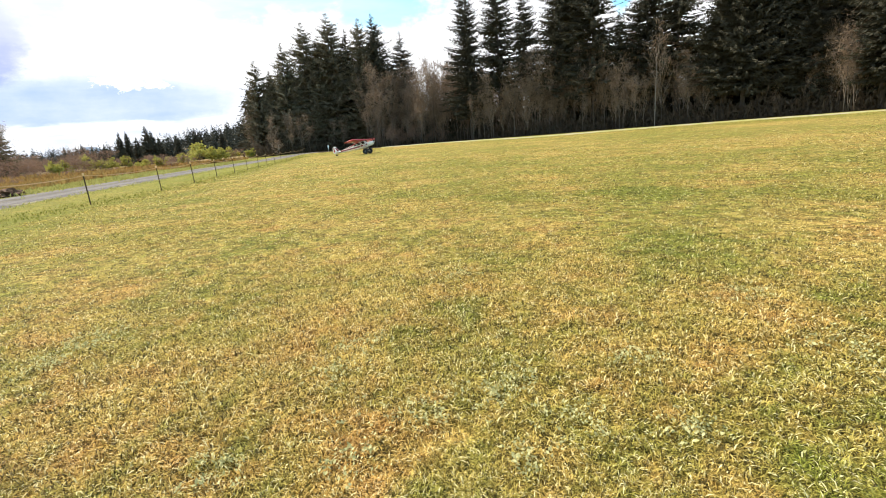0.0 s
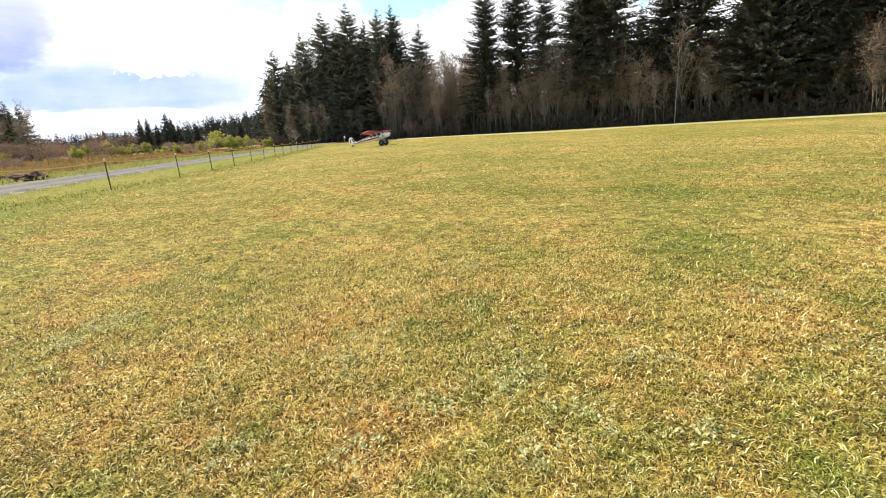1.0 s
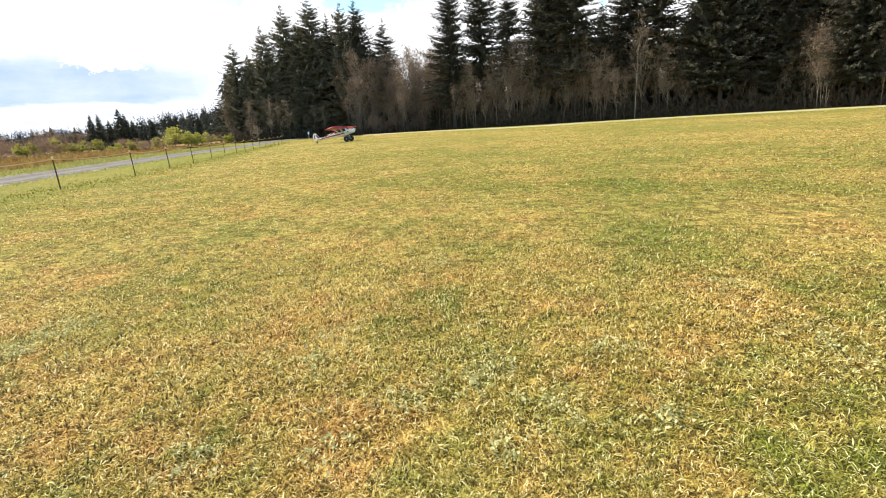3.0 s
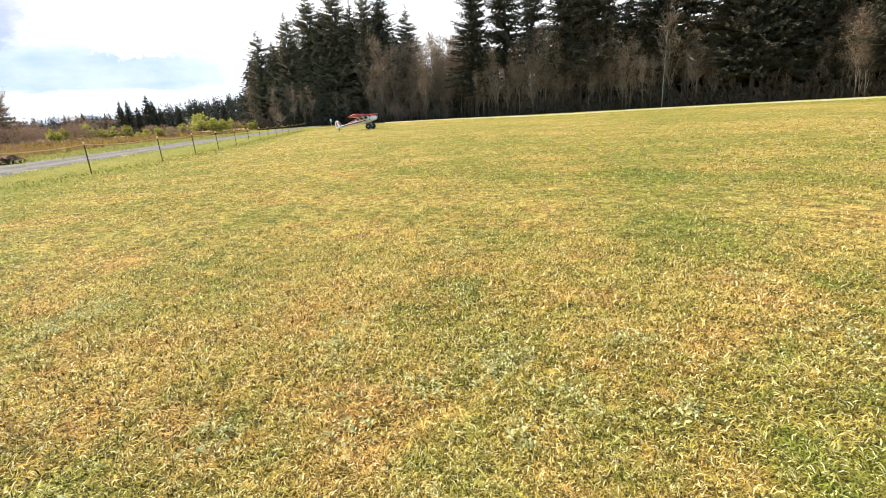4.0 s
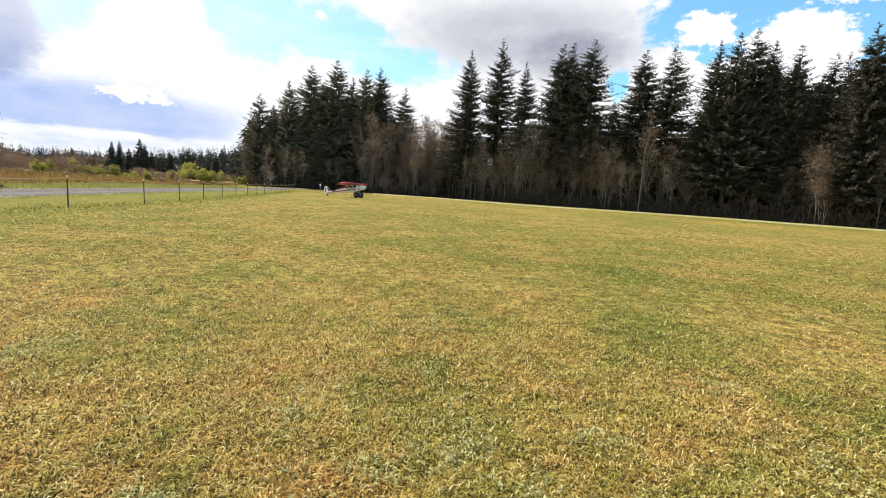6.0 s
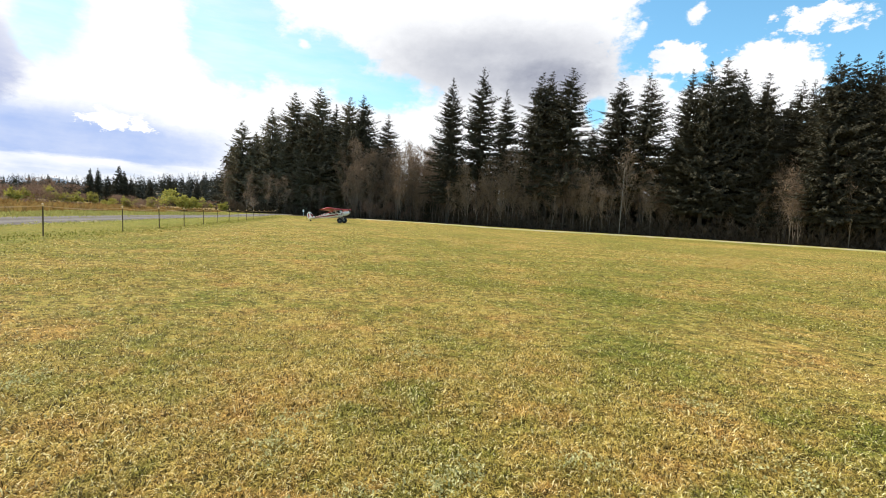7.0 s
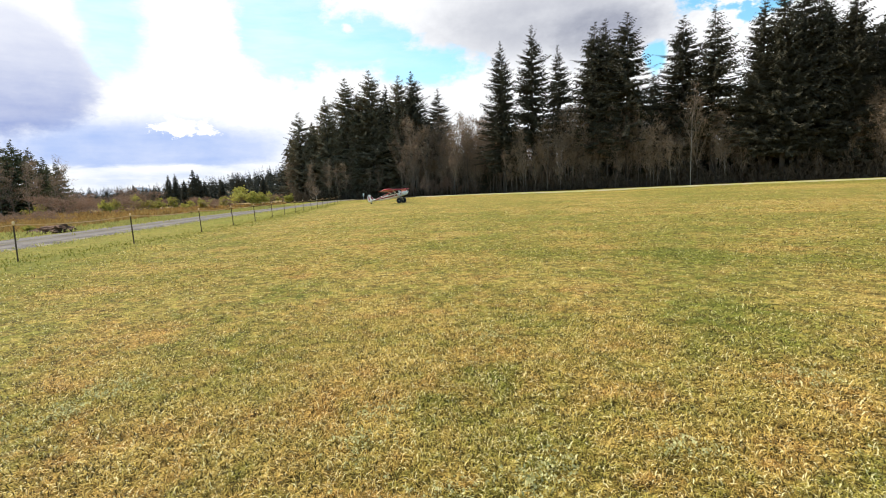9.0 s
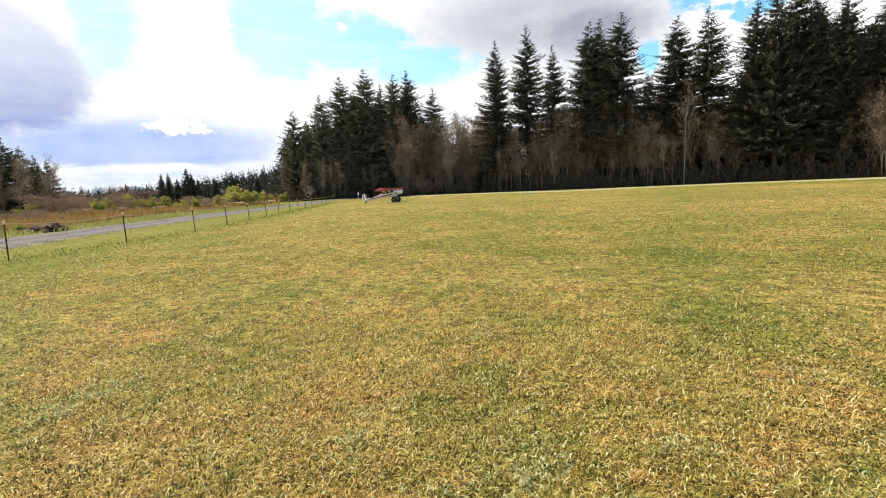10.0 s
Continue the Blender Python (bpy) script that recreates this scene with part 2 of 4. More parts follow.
M_TWIG_RED = bark("reddish_twigs", (0.12, 0.08, 0.056), (0.30, 0.205, 0.145))
M_DIM_BARK = bark("alder_bark", (0.075, 0.058, 0.046), (0.20, 0.16, 0.125))
M_PALE_BARK = bark("pale_bark", (0.30, 0.26, 0.22), (0.55, 0.50, 0.44))
M_BIRCH = bark("birch_bark", (0.20, 0.17, 0.14), (0.42, 0.37, 0.32))
M_BUD = leafy("spring_leaves", (0.26, 0.24, 0.045), (0.58, 0.53, 0.14), 0.6, 0.4)
M_CATKIN = leafy("fine_twigs", (0.16, 0.112, 0.077), (0.40, 0.29, 0.205), 0.8, 0.2)
M_THICKET = leafy("thicket_twigs", (0.17, 0.105, 0.075), (0.38, 0.25, 0.175), 0.85, 0.25)
M_BRUSH = leafy("dead_grass", (0.25, 0.14, 0.045), (0.56, 0.36, 0.125), 0.8, 0.25, 0.15)
M_PALE_GRASS = leafy("pale_grass", (0.27, 0.25, 0.06), (0.64, 0.58, 0.21), 0.8, 0.35, 0.5)
M_LUSH = leafy("lush_grass", (0.11, 0.115, 0.018), (0.36, 0.34, 0.075), 0.8, 0.35, 0.5)
M_WEED = leafy("weed_leaf", (0.09, 0.10, 0.014), (0.95, 0.88, 0.44), 0.5, 0.35, 9.0, 0.06)
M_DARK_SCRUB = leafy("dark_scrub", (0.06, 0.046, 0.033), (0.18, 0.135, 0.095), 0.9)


def gravel_nodes(n):
    pos = n.add("ShaderNodeNewGeometry").outputs["Position"]
    v = n.add("ShaderNodeTexVoronoi", Scale=14.0)
    n.put(v.inputs["Vector"], pos)
    f = n.noise(pos, 0.6, 4.0)
    c = n.mix(v.outputs["Color"], (0.08, 0.070, 0.066), (0.21, 0.190, 0.182))
    c = n.mix(n.step(f, 0.4, 0.7), c, (0.10, 0.085, 0.075))
    across = n.math("ABSOLUTE", n.add("ShaderNodeAttribute", [("attribute_name", "across")]).outputs["Fac"])
    wander = n.math("ADD", across, n.math("MULTIPLY", n.math("SUBTRACT", n.noise(pos, 0.5, 3.0), 0.5), 0.3))
    rut = n.math("SUBTRACT", n.step(wander, 0.14, 0.30), n.step(wander, 0.48, 0.66))
    c = n.mix(n.math("MULTIPLY", rut, 0.3), c, (0.30, 0.27, 0.26))
    crown = n.math("MULTIPLY", n.step(wander, 0.16, 0.02), 0.35)
    c = n.mix(crown, c, (0.16, 0.14, 0.075))
    rim = n.math("MULTIPLY", n.step(n.noise(pos, 1.4, 4.0, 0.7), 0.46, 0.62), n.math("ADD", 0.25, n.step(wander, 0.6, 0.9)), True)
    c = n.mix(n.math("MULTIPLY", rim, 0.75), c, (0.36, 0.31, 0.18))
    return surface(n, c, 1.0, v.outputs["Distance"], 0.7, 0.03, Specular_IOR_Level=0.05)


M_GRAVEL = material("gravel", gravel_nodes)


def track_nodes(n):
    pos = n.add("ShaderNodeNewGeometry").outputs["Position"]
    f = n.noise(pos, 0.35, 4.0, 0.6)
    fine = n.noise(pos, 6.0, 3.0)
    c = n.mix(fine, (0.27, 0.235, 0.14), (0.52, 0.46, 0.32))
    c = n.mix(n.step(f, 0.38, 0.58), c, n.mix(fine, (0.22, 0.22, 0.06), (0.42, 0.40, 0.13)))
    return surface(n, c, 0.9, fine, 0.6, 0.05)


M_TRACK = material("pale_gravel_and_grass", track_nodes)


# blue haze of distance is mixed into the hill's colour
def hill_nodes(n):
    pos = n.add("ShaderNodeNewGeometry").outputs["Position"]
    f = n.noise(pos, 0.02, 5.0, 0.6)
    return surface(n, n.mix(f, (0.10, 0.14, 0.20), (0.22, 0.27, 0.34)), 1.0)


M_HILL = material("distant_hill", hill_nodes)


def slope_nodes(n):
    pos = n.add("ShaderNodeNewGeometry").outputs["Position"]
    f = n.noise(pos, 0.12, 5.0, 0.7)
    p = n.noise(pos, 0.03, 3.0)
    c = n.mix(f, (0.025, 0.03, 0.022), (0.07, 0.07, 0.05))
    c = n.mix(n.step(p, 0.5, 0.65), c, n.mix(f, (0.14, 0.10, 0.075), (0.26, 0.20, 0.15)))
    return surface(n, c, 1.0, f, 1.0, 2.0, Specular_IOR_Level=0.0)


M_SLOPE = material("far_wooded_slope", slope_nodes)


def soil_nodes(n):
    pos = n.add("ShaderNodeNewGeometry").outputs["Position"]
    f = n.noise(pos, 3.0, 5.0, 0.65)
    return surface(n, n.mix(f, (0.06, 0.028, 0.016), (0.22, 0.11, 0.06)), 0.95, f, 0.9, 0.15)


M_SOIL = material("dug_soil", soil_nodes)
M_RED = painted("red_fabric_paint", (0.44, 0.022, 0.04), 0.35, dirt=0.05)
M_WHITE = painted("white_fabric_paint", (0.78, 0.76, 0.72), 0.35, dirt=0.06)
M_MAROON = painted("dark_red_trim", (0.22, 0.015, 0.03), 0.35, dirt=0.05)
M_RUBBER = painted("tyre_rubber", (0.025, 0.025, 0.025), 0.8)
M_METAL = painted("grey_metal", (0.45, 0.45, 0.46), 0.35, 0.9)
M_BLACK = painted("black_paint", (0.02, 0.02, 0.02), 0.4)
M_STEEL = painted("rusty_dark_steel", (0.085, 0.06, 0.038), 0.9, 0.0, 0.3, Specular_IOR_Level=0.1)
M_CAP = painted("yellow_plastic", (0.80, 0.52, 0.26), 0.4)
M_TAPE = painted("orange_white_tape", (0.70, 0.42, 0.22), 0.6)
M_SIGN = painted("white_board", (0.8, 0.8, 0.78), 0.5)


# opaque panes; the dark cabin behind is put into their colour
def glass_nodes(n):
    return surface(n, (0.035, 0.03, 0.028), 0.12, None, Specular_IOR_Level=0.4)


M_GLASS = material("dark_cabin_window", glass_nodes)

# ---- building helpers ----


def mesh_of(name, verts, faces, mat, smooth=False):
    me = bpy.data.meshes.new(name)
    me.from_pydata([tuple(v) for v in verts] if not isinstance(verts, np.ndarray) else verts.tolist(), [], faces if not isinstance(faces, np.ndarray) else faces.tolist())
    me.materials.append(mat)
    if smooth:
        me.polygons.foreach_set("use_smooth", [True] * len(me.polygons))
    me.update()
    return me


def part(name, me, parent, label=""):
    ob = new(name, me)
    ob.parent = parent
    if label:
        tagged(ob, label)
    return ob


def empty(name, m, label, category, group="", kind=""):
    ob = new(name)
    ob.matrix_basis = m
    return tagged(ob, label, category, group, kind)


def bm_mesh(name, bm, mat, smooth=False):
    me = bpy.data.meshes.new(name)
    bm.to_mesh(me)
    bm.free()
    me.materials.append(mat)
    if smooth:
        me.polygons.foreach_set("use_smooth", [True] * len(me.polygons))
    return me


def loft(rings, close=True):
    """Vertices and faces of a skin over rings of equal length, with its ends closed."""
    verts, faces, k = [], [], len(rings[0])
    for r in rings:
        verts += [tuple(v) for v in r]
    for i in range(len(rings) - 1):
        for j in range(k):
            a, b = i * k + j, i * k + (j + 1) % k
            faces.append((a, b, b + k, a + k))
    if close:
        faces.append(tuple(reversed(range(k))))
        faces.append(tuple(range((len(rings) - 1) * k, len(rings) * k)))
    return verts, faces


def tube(points, radii, sides=8):
    """A bent round bar through points."""
    rings = []
    for i, p in enumerate(points):
        p = Vector(p)
        d = (Vector(points[min(i + 1, len(points) - 1)]) - Vector(points[max(i - 1, 0)])).normalized()
        u = d.cross(Vector((0.31, 0.77, 0.55))).normalized()
        v = d.cross(u)
        r = radii[i] if not isinstance(radii, float) else radii
        rings.append([p + r * (math.cos(6.28319 * j / sides) * u + math.sin(6.28319 * j / sides) * v) for j in range(sides)])
    return loft(rings)


def rise(x, y):
    """Height of the ground: level field, with a low bank along the edge of the woods."""
    r = math.hypot(x, y)
    a = math.degrees(math.atan2(x, y))
    k = min(1.0, max(0.0, (r - 97.0) / 15.0))
    side = min(1.0, max(0.0, (a + 24.0) / 10.0)) * min(1.0, max(0.0, (75.0 - abs(a)) / 20.0))
    return 0.45 * k * k * (3 - 2 * k) * side


def at(az, r):
    a = radians(az)
    return r * math.sin(a), r * math.cos(a)


# ---- ground ----
RINGS = [0.0, 1.5, 3, 5, 8, 12, 17, 23, 30, 38, 47, 57, 66, 76, 82, 88, 94, 97, 99, 101, 103, 105, 107, 109, 112, 120, 132, 150, 180, 230, 320, 500, 900, 1800, 4500]
SECT = 120
gv, gf = [(0.0, 0.0, 0.0)], []
for r in RINGS[1:]:
    for j in range(SECT):
        a = 2 * math.pi * j / SECT
        x, y = r * math.sin(a), r * math.cos(a)
        bumpy = 0.03 * noise.noise((x * 0.12, y * 0.12, 3.0)) if 4 < r < 60 else 0.0
        gv.append((x, y, rise(x, y) + bumpy))
for j in range(SECT):
    gf.append((0, 1 + (j + 1) % SECT, 1 + j))
for i in range(len(RINGS) - 2):
    for j in range(SECT):
        a, b = 1 + i * SECT + j, 1 + i * SECT + (j + 1) % SECT
        gf.append((a, b, b + SECT, a + SECT))
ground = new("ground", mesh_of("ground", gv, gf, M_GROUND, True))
tagged(ground, "mown grass airfield with dry straw and green patches", "ground", kind="structure")


def ribbon(points, width, lift):
    """A strip of road along points, with a crowned section."""
    verts, faces, k = [], [], 7
    for i, p in enumerate(points):
        a, b = Vector(points[max(i - 1, 0)]), Vector(points[min(i + 1, len(points) - 1)])
        d = (b - a).normalized()
        nrm = Vector((d.y, -d.x))
        wob = 0.6 * noise.noise((p[0] * 0.35, p[1] * 0.35, 9.0))
        for j in range(k):
            s = j / (k - 1) * 2 - 1
            q = Vector(p) + nrm * s * (width / 2 + wob)
            verts.append((q.x, q.y, rise(q.x, q.y) + lift * (1 - abs(s) ** 6) + (0.012 if abs(s) < 1 else -0.03)))
    for i in range(len(points) - 1):
        for j in range(k - 1):
            a = i * k + j
            faces.append((a, a + 1, a + k + 1, a + k))
    return verts, faces


def smooth_line(points, n):
    """Points along a smooth line through the given ones."""
    out = []
    P = [Vector(p) for p in points]
    for i in range(len(P) - 1):
        p0, p1, p2, p3 = P[max(i - 1, 0)], P[i], P[i + 1], P[min(i + 2, len(P) - 1)]
        for s in range(n):
            t = s / n
            out.append(0.5 * ((2 * p1) + (p2 - p0) * t + (2 * p0 - 5 * p1 + 4 * p2 - p3) * t * t + (3 * p1 - p0 - 3 * p2 + p3) * t ** 3))
    return out + [P[-1]]


lane = smooth_line([(-23.0, -30.0), (-21.6, 0.0), (-22.5, 18.0), (-24.6, 30.0), (-26.7, 44.0), (-28.8, 60.0), (-30.6, 80.0), (-31.5, 100.0), (-30.0, 118.0)], 8)
road = new("road", mesh_of("road", *ribbon(lane, 7.0, 0.05), M_GRAVEL, True))
road.data.attributes.new("across", "FLOAT", "POINT").data.foreach_set("value", [(i % 7) / 3.0 - 1.0 for i in range(len(road.data.vertices))])
tagged(road, "grey gravel road beside the fence", "road", kind="structure")
edge_line = smooth_line([at(a, r) for a, r in ((-6, 111), (0, 109.5), (4, 107.5), (7, 106), (12, 104), (20, 105), (28, 106), (36, 106), (44, 106), (54, 106))], 6)
track = new("track", mesh_of("track", *ribbon(edge_line, 3.6, 0.07), M_TRACK, True))
tagged(track, "pale gravel track along the edge of the woods", "road", kind="structure")

# ---- trees ----


def kites(base, tip, side, width):
    """Many small pointed leaves: four corners each. Arrays of shape (n, 3)."""
    mid = base * 0.55 + tip * 0.45
    v = np.stack([base, mid + side * width, tip, mid - side * width], 1).reshape(-1, 3)
    n = len(base)
    f = np.arange(4 * n).reshape(n, 4)
    return v, f


def unit(a):
    return a / np.maximum(1e-9, np.linalg.norm(a, axis=1, keepdims=True))


def conifer_meshes(seed, height=35.0, low=0.12, spread=0.18, whorls=52, sparse=0.0, coarse=1.0, needle=None, full=1.15):
    """Trunk and crown of a fir: whorls of drooping boughs carrying small sprays."""
    rng = np.random.default_rng(seed)
    trunk = tube([(0, 0, -0.3), (0.05, 0.02, height * 0.3), (-0.04, 0.05, height * 0.65), (0, 0, height * 0.985)], [height * 0.0125, height * 0.0095, height * 0.005, 0.02], 9)
    B, T, S, W = [], [], [], []
    lop = rng.uniform(0, 6.283)
    for i in range(whorls):
        t = (i + rng.uniform(-0.3, 0.3)) / whorls
        z = height * (low + (0.998 - low) * t)
        reach = height * spread * (1 - math.exp(-full * (1 - t))) / (1 - math.exp(-full)) * (0.6 + 0.4 * min(1.0, (t + 0.03) / 0.2)) + 0.22
        reach *= rng.uniform(0.8, 1.08)
        for b in range(int(rng.integers(6, 9)) if t < 0.92 else 5):
            if rng.random() < sparse * (1.15 - t * 0.6):
                continue
            a = rng.uniform(0, 2 * np.pi)
            L = reach * rng.uniform(0.62, 1.05) * (1 + 0.15 * math.cos(a - lop))
            droop = rng.uniform(0.1, 0.5) * (1 - 0.75 * t)
            n = max(3, int(L * 3.2 / coarse))
            s = (np.arange(n) + 0.7) / n
            zz = rng.uniform(-0.5, 0.5) * height / whorls
            out = np.stack([np.cos(a) * s * L, np.sin(a) * s * L, z + zz + L * (0.3 * t * s - droop * s ** 1.4 + 0.2 * s ** 3)], 1)
            d = np.array([np.cos(a), np.sin(a), -0.15])
            sd = np.array([-np.sin(a), np.cos(a), 0.0])
            B.append(np.array([[0.0, 0.0, z + zz]]))
            T.append(out[-1:] + d * 0.25)
            S.append(unit(np.array([sd * 0.8 + np.array([0, 0, 0.6])])))
            W.append(np.array([[0.02 * L + 0.02]]))
            for wing_side in (-1, 0, 1):
                m = rng.random(n) < (0.95 if wing_side else 0.8)
                p = out[m]
                k = len(p)
                if not k:
                    continue
                ln = (0.34 + 0.5 * (1 - s[m])[:, None] ** 0.6) * min(1.0, 0.26 + L / 3.4) * rng.uniform(0.6, 1.4, (k, 1)) * (1.08 - 0.3 * t) * coarse
                way = unit(d * (0.7 if wing_side else 1.0) + sd * wing_side * rng.uniform(0.4, 1.1, (k, 1)) + np.array([0, 0, 1.0]) * rng.uniform(-1.25, 0.05, (k, 1)))
                B.append(p - way * 0.1)
                T.append(p + way * ln)
                S.append(unit(np.cross(way, rng.normal(0, 0.8, (k, 3)) + np.array([0, 0, 0.25]))))
                W.append(ln * rng.uniform(0.15, 0.25, (k, 1)))
    v, f = kites(np.concatenate(B), np.concatenate(T), np.concatenate(S), np.concatenate(W))
    return mesh_of("trunk", *trunk, M_BARK, True), mesh_of("crown", v, f, needle or M_NEEDLE)


def bare_tree_mesh(seed, height, mat, lean=0.03, spreading=0.45, levels=4, first=0.3, sides=4, thick=0.011, sway=0.06, limbs=13):
    """A leafless broadleaf tree: trunk with limbs, branches and twigs."""
    rng = random.Random(seed)
    verts, faces, tips, stem = [], [], [], []

    def grow(p, d, length, r, level):
        pts, rad, q, dd = [p], [r], p.copy(), d.copy()
        steps = (5, 3, 2, 2)[min(level, 3)]
        for i in range(steps):
            dd = (dd + Vector((rng.uniform(-1, 1), rng.uniform(-1, 1), rng.uniform(-0.3, 0.9))) * (sway if level == 0 else 0.16)).normalized()
            q = q + dd * (length / steps)
            pts.append(q.copy())
            rad.append(r * (1 - 0.8 * (i + 1) / steps) + 0.004)
        v, f = tube(pts, rad, 6 if level == 0 else 3)
        if level == 0:
            stem.extend((v, f))
        else:
            o = len(verts)
            verts.extend(v)
            faces.extend(tuple(a + o for a in g) for g in f)
        if level >= levels - 1:
            tips.append((pts[-1], dd))
            return
        for i in range((limbs, 5, 3, 3)[min(level, 3)]):
            t = rng.uniform(first if level == 0 else 0.25, 0.98)
            k = min(int(t * steps), steps - 1)
            at_ = pts[k].lerp(pts[k + 1], t * steps - k)
            turn = rng.uniform(0, 6.283)
            u = dd.orthogonal().normalized()
            v2 = dd.cross(u)
            nd = (dd * 0.75 + (u * math.cos(turn) + v2 * math.sin(turn)) * rng.uniform(0.5, 1.0) * (spreading + 0.35) + Vector((0, 0, 0.25))).normalized()
            grow(at_, nd, length * rng.uniform(0.3, 0.5) * (1.15 - 0.55 * t if level == 0 else 1.0), r * rng.uniform(0.28, 0.45) * (1.1 - 0.5 * t), level + 1)

    grow(Vector((0, 0, -0.2)), Vector((rng.uniform(-lean, lean), rng.uniform(-lean, lean), 1)).normalized(), height, height * thick, 0)
    return verts, faces, tips, stem


def leafed(verts, faces, tips, seed, each, size, spread, mat, leaf, slim=0.33, upward=0.2):
    """One crown: branches and, at their ends, small leaves or buds."""
    rng = np.random.default_rng(seed)
    p = np.repeat(np.array([tuple(t[0]) for t in tips]), each, 0)
    p = p + rng.normal(0, spread, p.shape)
    way = unit(rng.normal(0, 1, p.shape) + np.array([0, 0, upward]))
    ln = size * rng.uniform(0.6, 1.4, (len(p), 1))
    v, f = kites(p, p + way * ln, unit(np.cross(way, rng.normal(0, 1, p.shape))), ln * slim)
    me = mesh_of("crown", [tuple(q) for q in verts] + v.tolist(), [tuple(q) for q in faces] + (f + len(verts)).tolist(), mat)
    me.materials.append(leaf)
    me.polygons.foreach_set("material_index", [0] * len(faces) + [1] * len(f))
    return me


def plant(proto, x, y, scale, turn, wide=1.0, label=""):
    """A copy of a plant with its foot on the ground."""
    ob = copy_thing(proto, Matrix.Translation((x, y, rise(x, y))) @ Matrix.Rotation(radians(turn), 4, "Z"))
    ob.scale = (scale * wide, scale * wide, scale)
    if label:
        tagged(ob, label)
    return ob


def plant_first(protos, used, k, x, y, scale, turn, wide=1.0):
    """Sets the first plant of a kind itself in place, and copies it after that."""
    if k in used:
        return plant(protos[k], x, y, scale, turn, wide)
    used.add(k)
    protos[k].matrix_basis = Matrix.Translation((x, y, rise(x, y))) @ Matrix.Rotation(radians(turn), 4, "Z")
    protos[k].scale = (scale * wide, scale * wide, scale)
    return protos[k]


def prototype(name, meshes, label, category, group):
    """A plant whose parts are the given meshes; it is kept as the first of its kind."""
    ob = empty(name, Matrix(), label, category, group)
    for pn, me, lab in meshes:
        part(pn, me, ob, lab)
    return ob


FIR_LABEL = "tall dark green fir tree at the edge of the woods"
firs = []
for k, (low, spread, wh, sp, coarse) in enumerate(((0.16, 0.205, 66, 0.0, 1.0), (0.22, 0.205, 62, 0.06, 1.0), (0.14, 0.225, 66, 0.0, 1.0), (0.30, 0.195, 54, 0.16, 1.0), (0.12, 0.22, 64, 0.02, 1.0), (0.02, 0.22, 38, 0.0, 2.8), (0.03, 0.21, 36, 0.0, 2.8))):
    tr, cr = conifer_meshes(40 + k, 35.0, low, spread, wh, sp, coarse, full=(1.4, 1.7, 1.7, 1.2, 1.6, 1.15, 1.15)[k])
    firs.append(prototype("fir_tree", [("trunk", tr, "grey-brown bark"), ("crown", cr, "dense dark needles")], FIR_LABEL, "tree", "trees of the wood"))

tr, cr = conifer_meshes(47, 35.0, 0.03, 0.21, 40, 0.05, 1.9, M_NEEDLE_OLIVE_LIT)
firs.append(prototype("fir_tree", [("trunk", tr, "grey-brown bark"), ("crown", cr, "olive green needles with sunlight in the colour")], "olive green fir tree in a clump across the valley", "tree", "trees across the valley"))

for k, (low, spread, wh, sp) in enumerate(((0.03, 0.225, 62, 0.02), (0.08, 0.215, 62, 0.05))):
    tr, cr = conifer_meshes(60 + k, 35.0, low, spread, wh, sp, 1.1, M_NEEDLE_GLARE, 2.6)
    firs.append(prototype("fir_tree", [("trunk", tr, "grey-brown bark"), ("crown", cr, "grey-green needles with sun and glare in the colour")], "tall fir tree at the end of the woods with sunlit grey-green colour", "tree", "trees of the wood"))

# azimuth, elevation of the tip, distance, kind, width
WEST_FIRS = [(-18.6, 8.6, 142, 8, 1.0), (-17.2, 7.6, 140, 9, 1.0), (-15.6, 10.3, 138, 8, 1.0), (-13.3, 12.2, 138, 9, 0.95), (-12.0, 10.6, 136, 8, 0.9), (-10.6, 13.0, 135, 9, 1.0), (-8.8, 11.4, 140, 0, 0.9),
             (-7.3, 12.4, 133, 9, 0.9), (-5.8, 12.7, 131, 1, 0.95), (-2.9, 10.8, 132, 3, 1.05)]
EAST_FIRS = [(4.4, 15.5, 118, 0, 0.92), (7.8, 16.7, 118, 3, 1.0), (10.6, 14.5, 122, 3, 0.9), (14.5, 16.3, 118, 1, 1.2), (15.6, 16.5, 121, 0, 1.15), (17.8, 16.8, 117, 1, 1.2), (20.4, 10.6, 124, 4, 1.2), (23.1, 15.6, 120, 1, 1.25),
             (25.9, 15.9, 117, 3, 1.2), (30.0, 16.1, 116, 0, 0.95), (31.7, 16.7, 115, 0, 1.0), (33.0, 16.9, 117, 2, 1.0), (34.7, 15.7, 118, 0, 1.0), (36.7, 15.2, 116, 4, 1.0), (39.4, 14.2, 120, 3, 1.1),
             (40.3, 14.1, 118, 3, 1.1), (41.9, 16.3, 113, 2, 1.0), (43.2, 16.0, 114, 4, 1.05), (44.6, 15.9, 116, 0, 1.0), (45.8, 15.6, 113, 2, 1.0), (48.0, 15.0, 115, 0, 1.0)]
placed = set()
rng = random.Random(5)
for i, (az, el, r, kind, wide) in enumerate(WEST_FIRS + EAST_FIRS):
    wide *= 1.22 if az < 0 else 1.06
    x, y = at(az, r)
    h = 1.65 + r * math.tan(radians(el + (0.65 if az < 0 else 0.42))) - rise(x, y)
    turn = rng.uniform(0, 360)
    if kind not in placed:
        placed.add(kind)
        firs[kind].matrix_basis = Matrix.Translation((x, y, rise(x, y))) @ Matrix.Rotation(radians(turn), 4, "Z")
        firs[kind].scale = (h / 35.0 * wide, h / 35.0 * wide, h / 35.0)
    else:
        plant(firs[kind], x, y, h / 35.0, turn, wide)

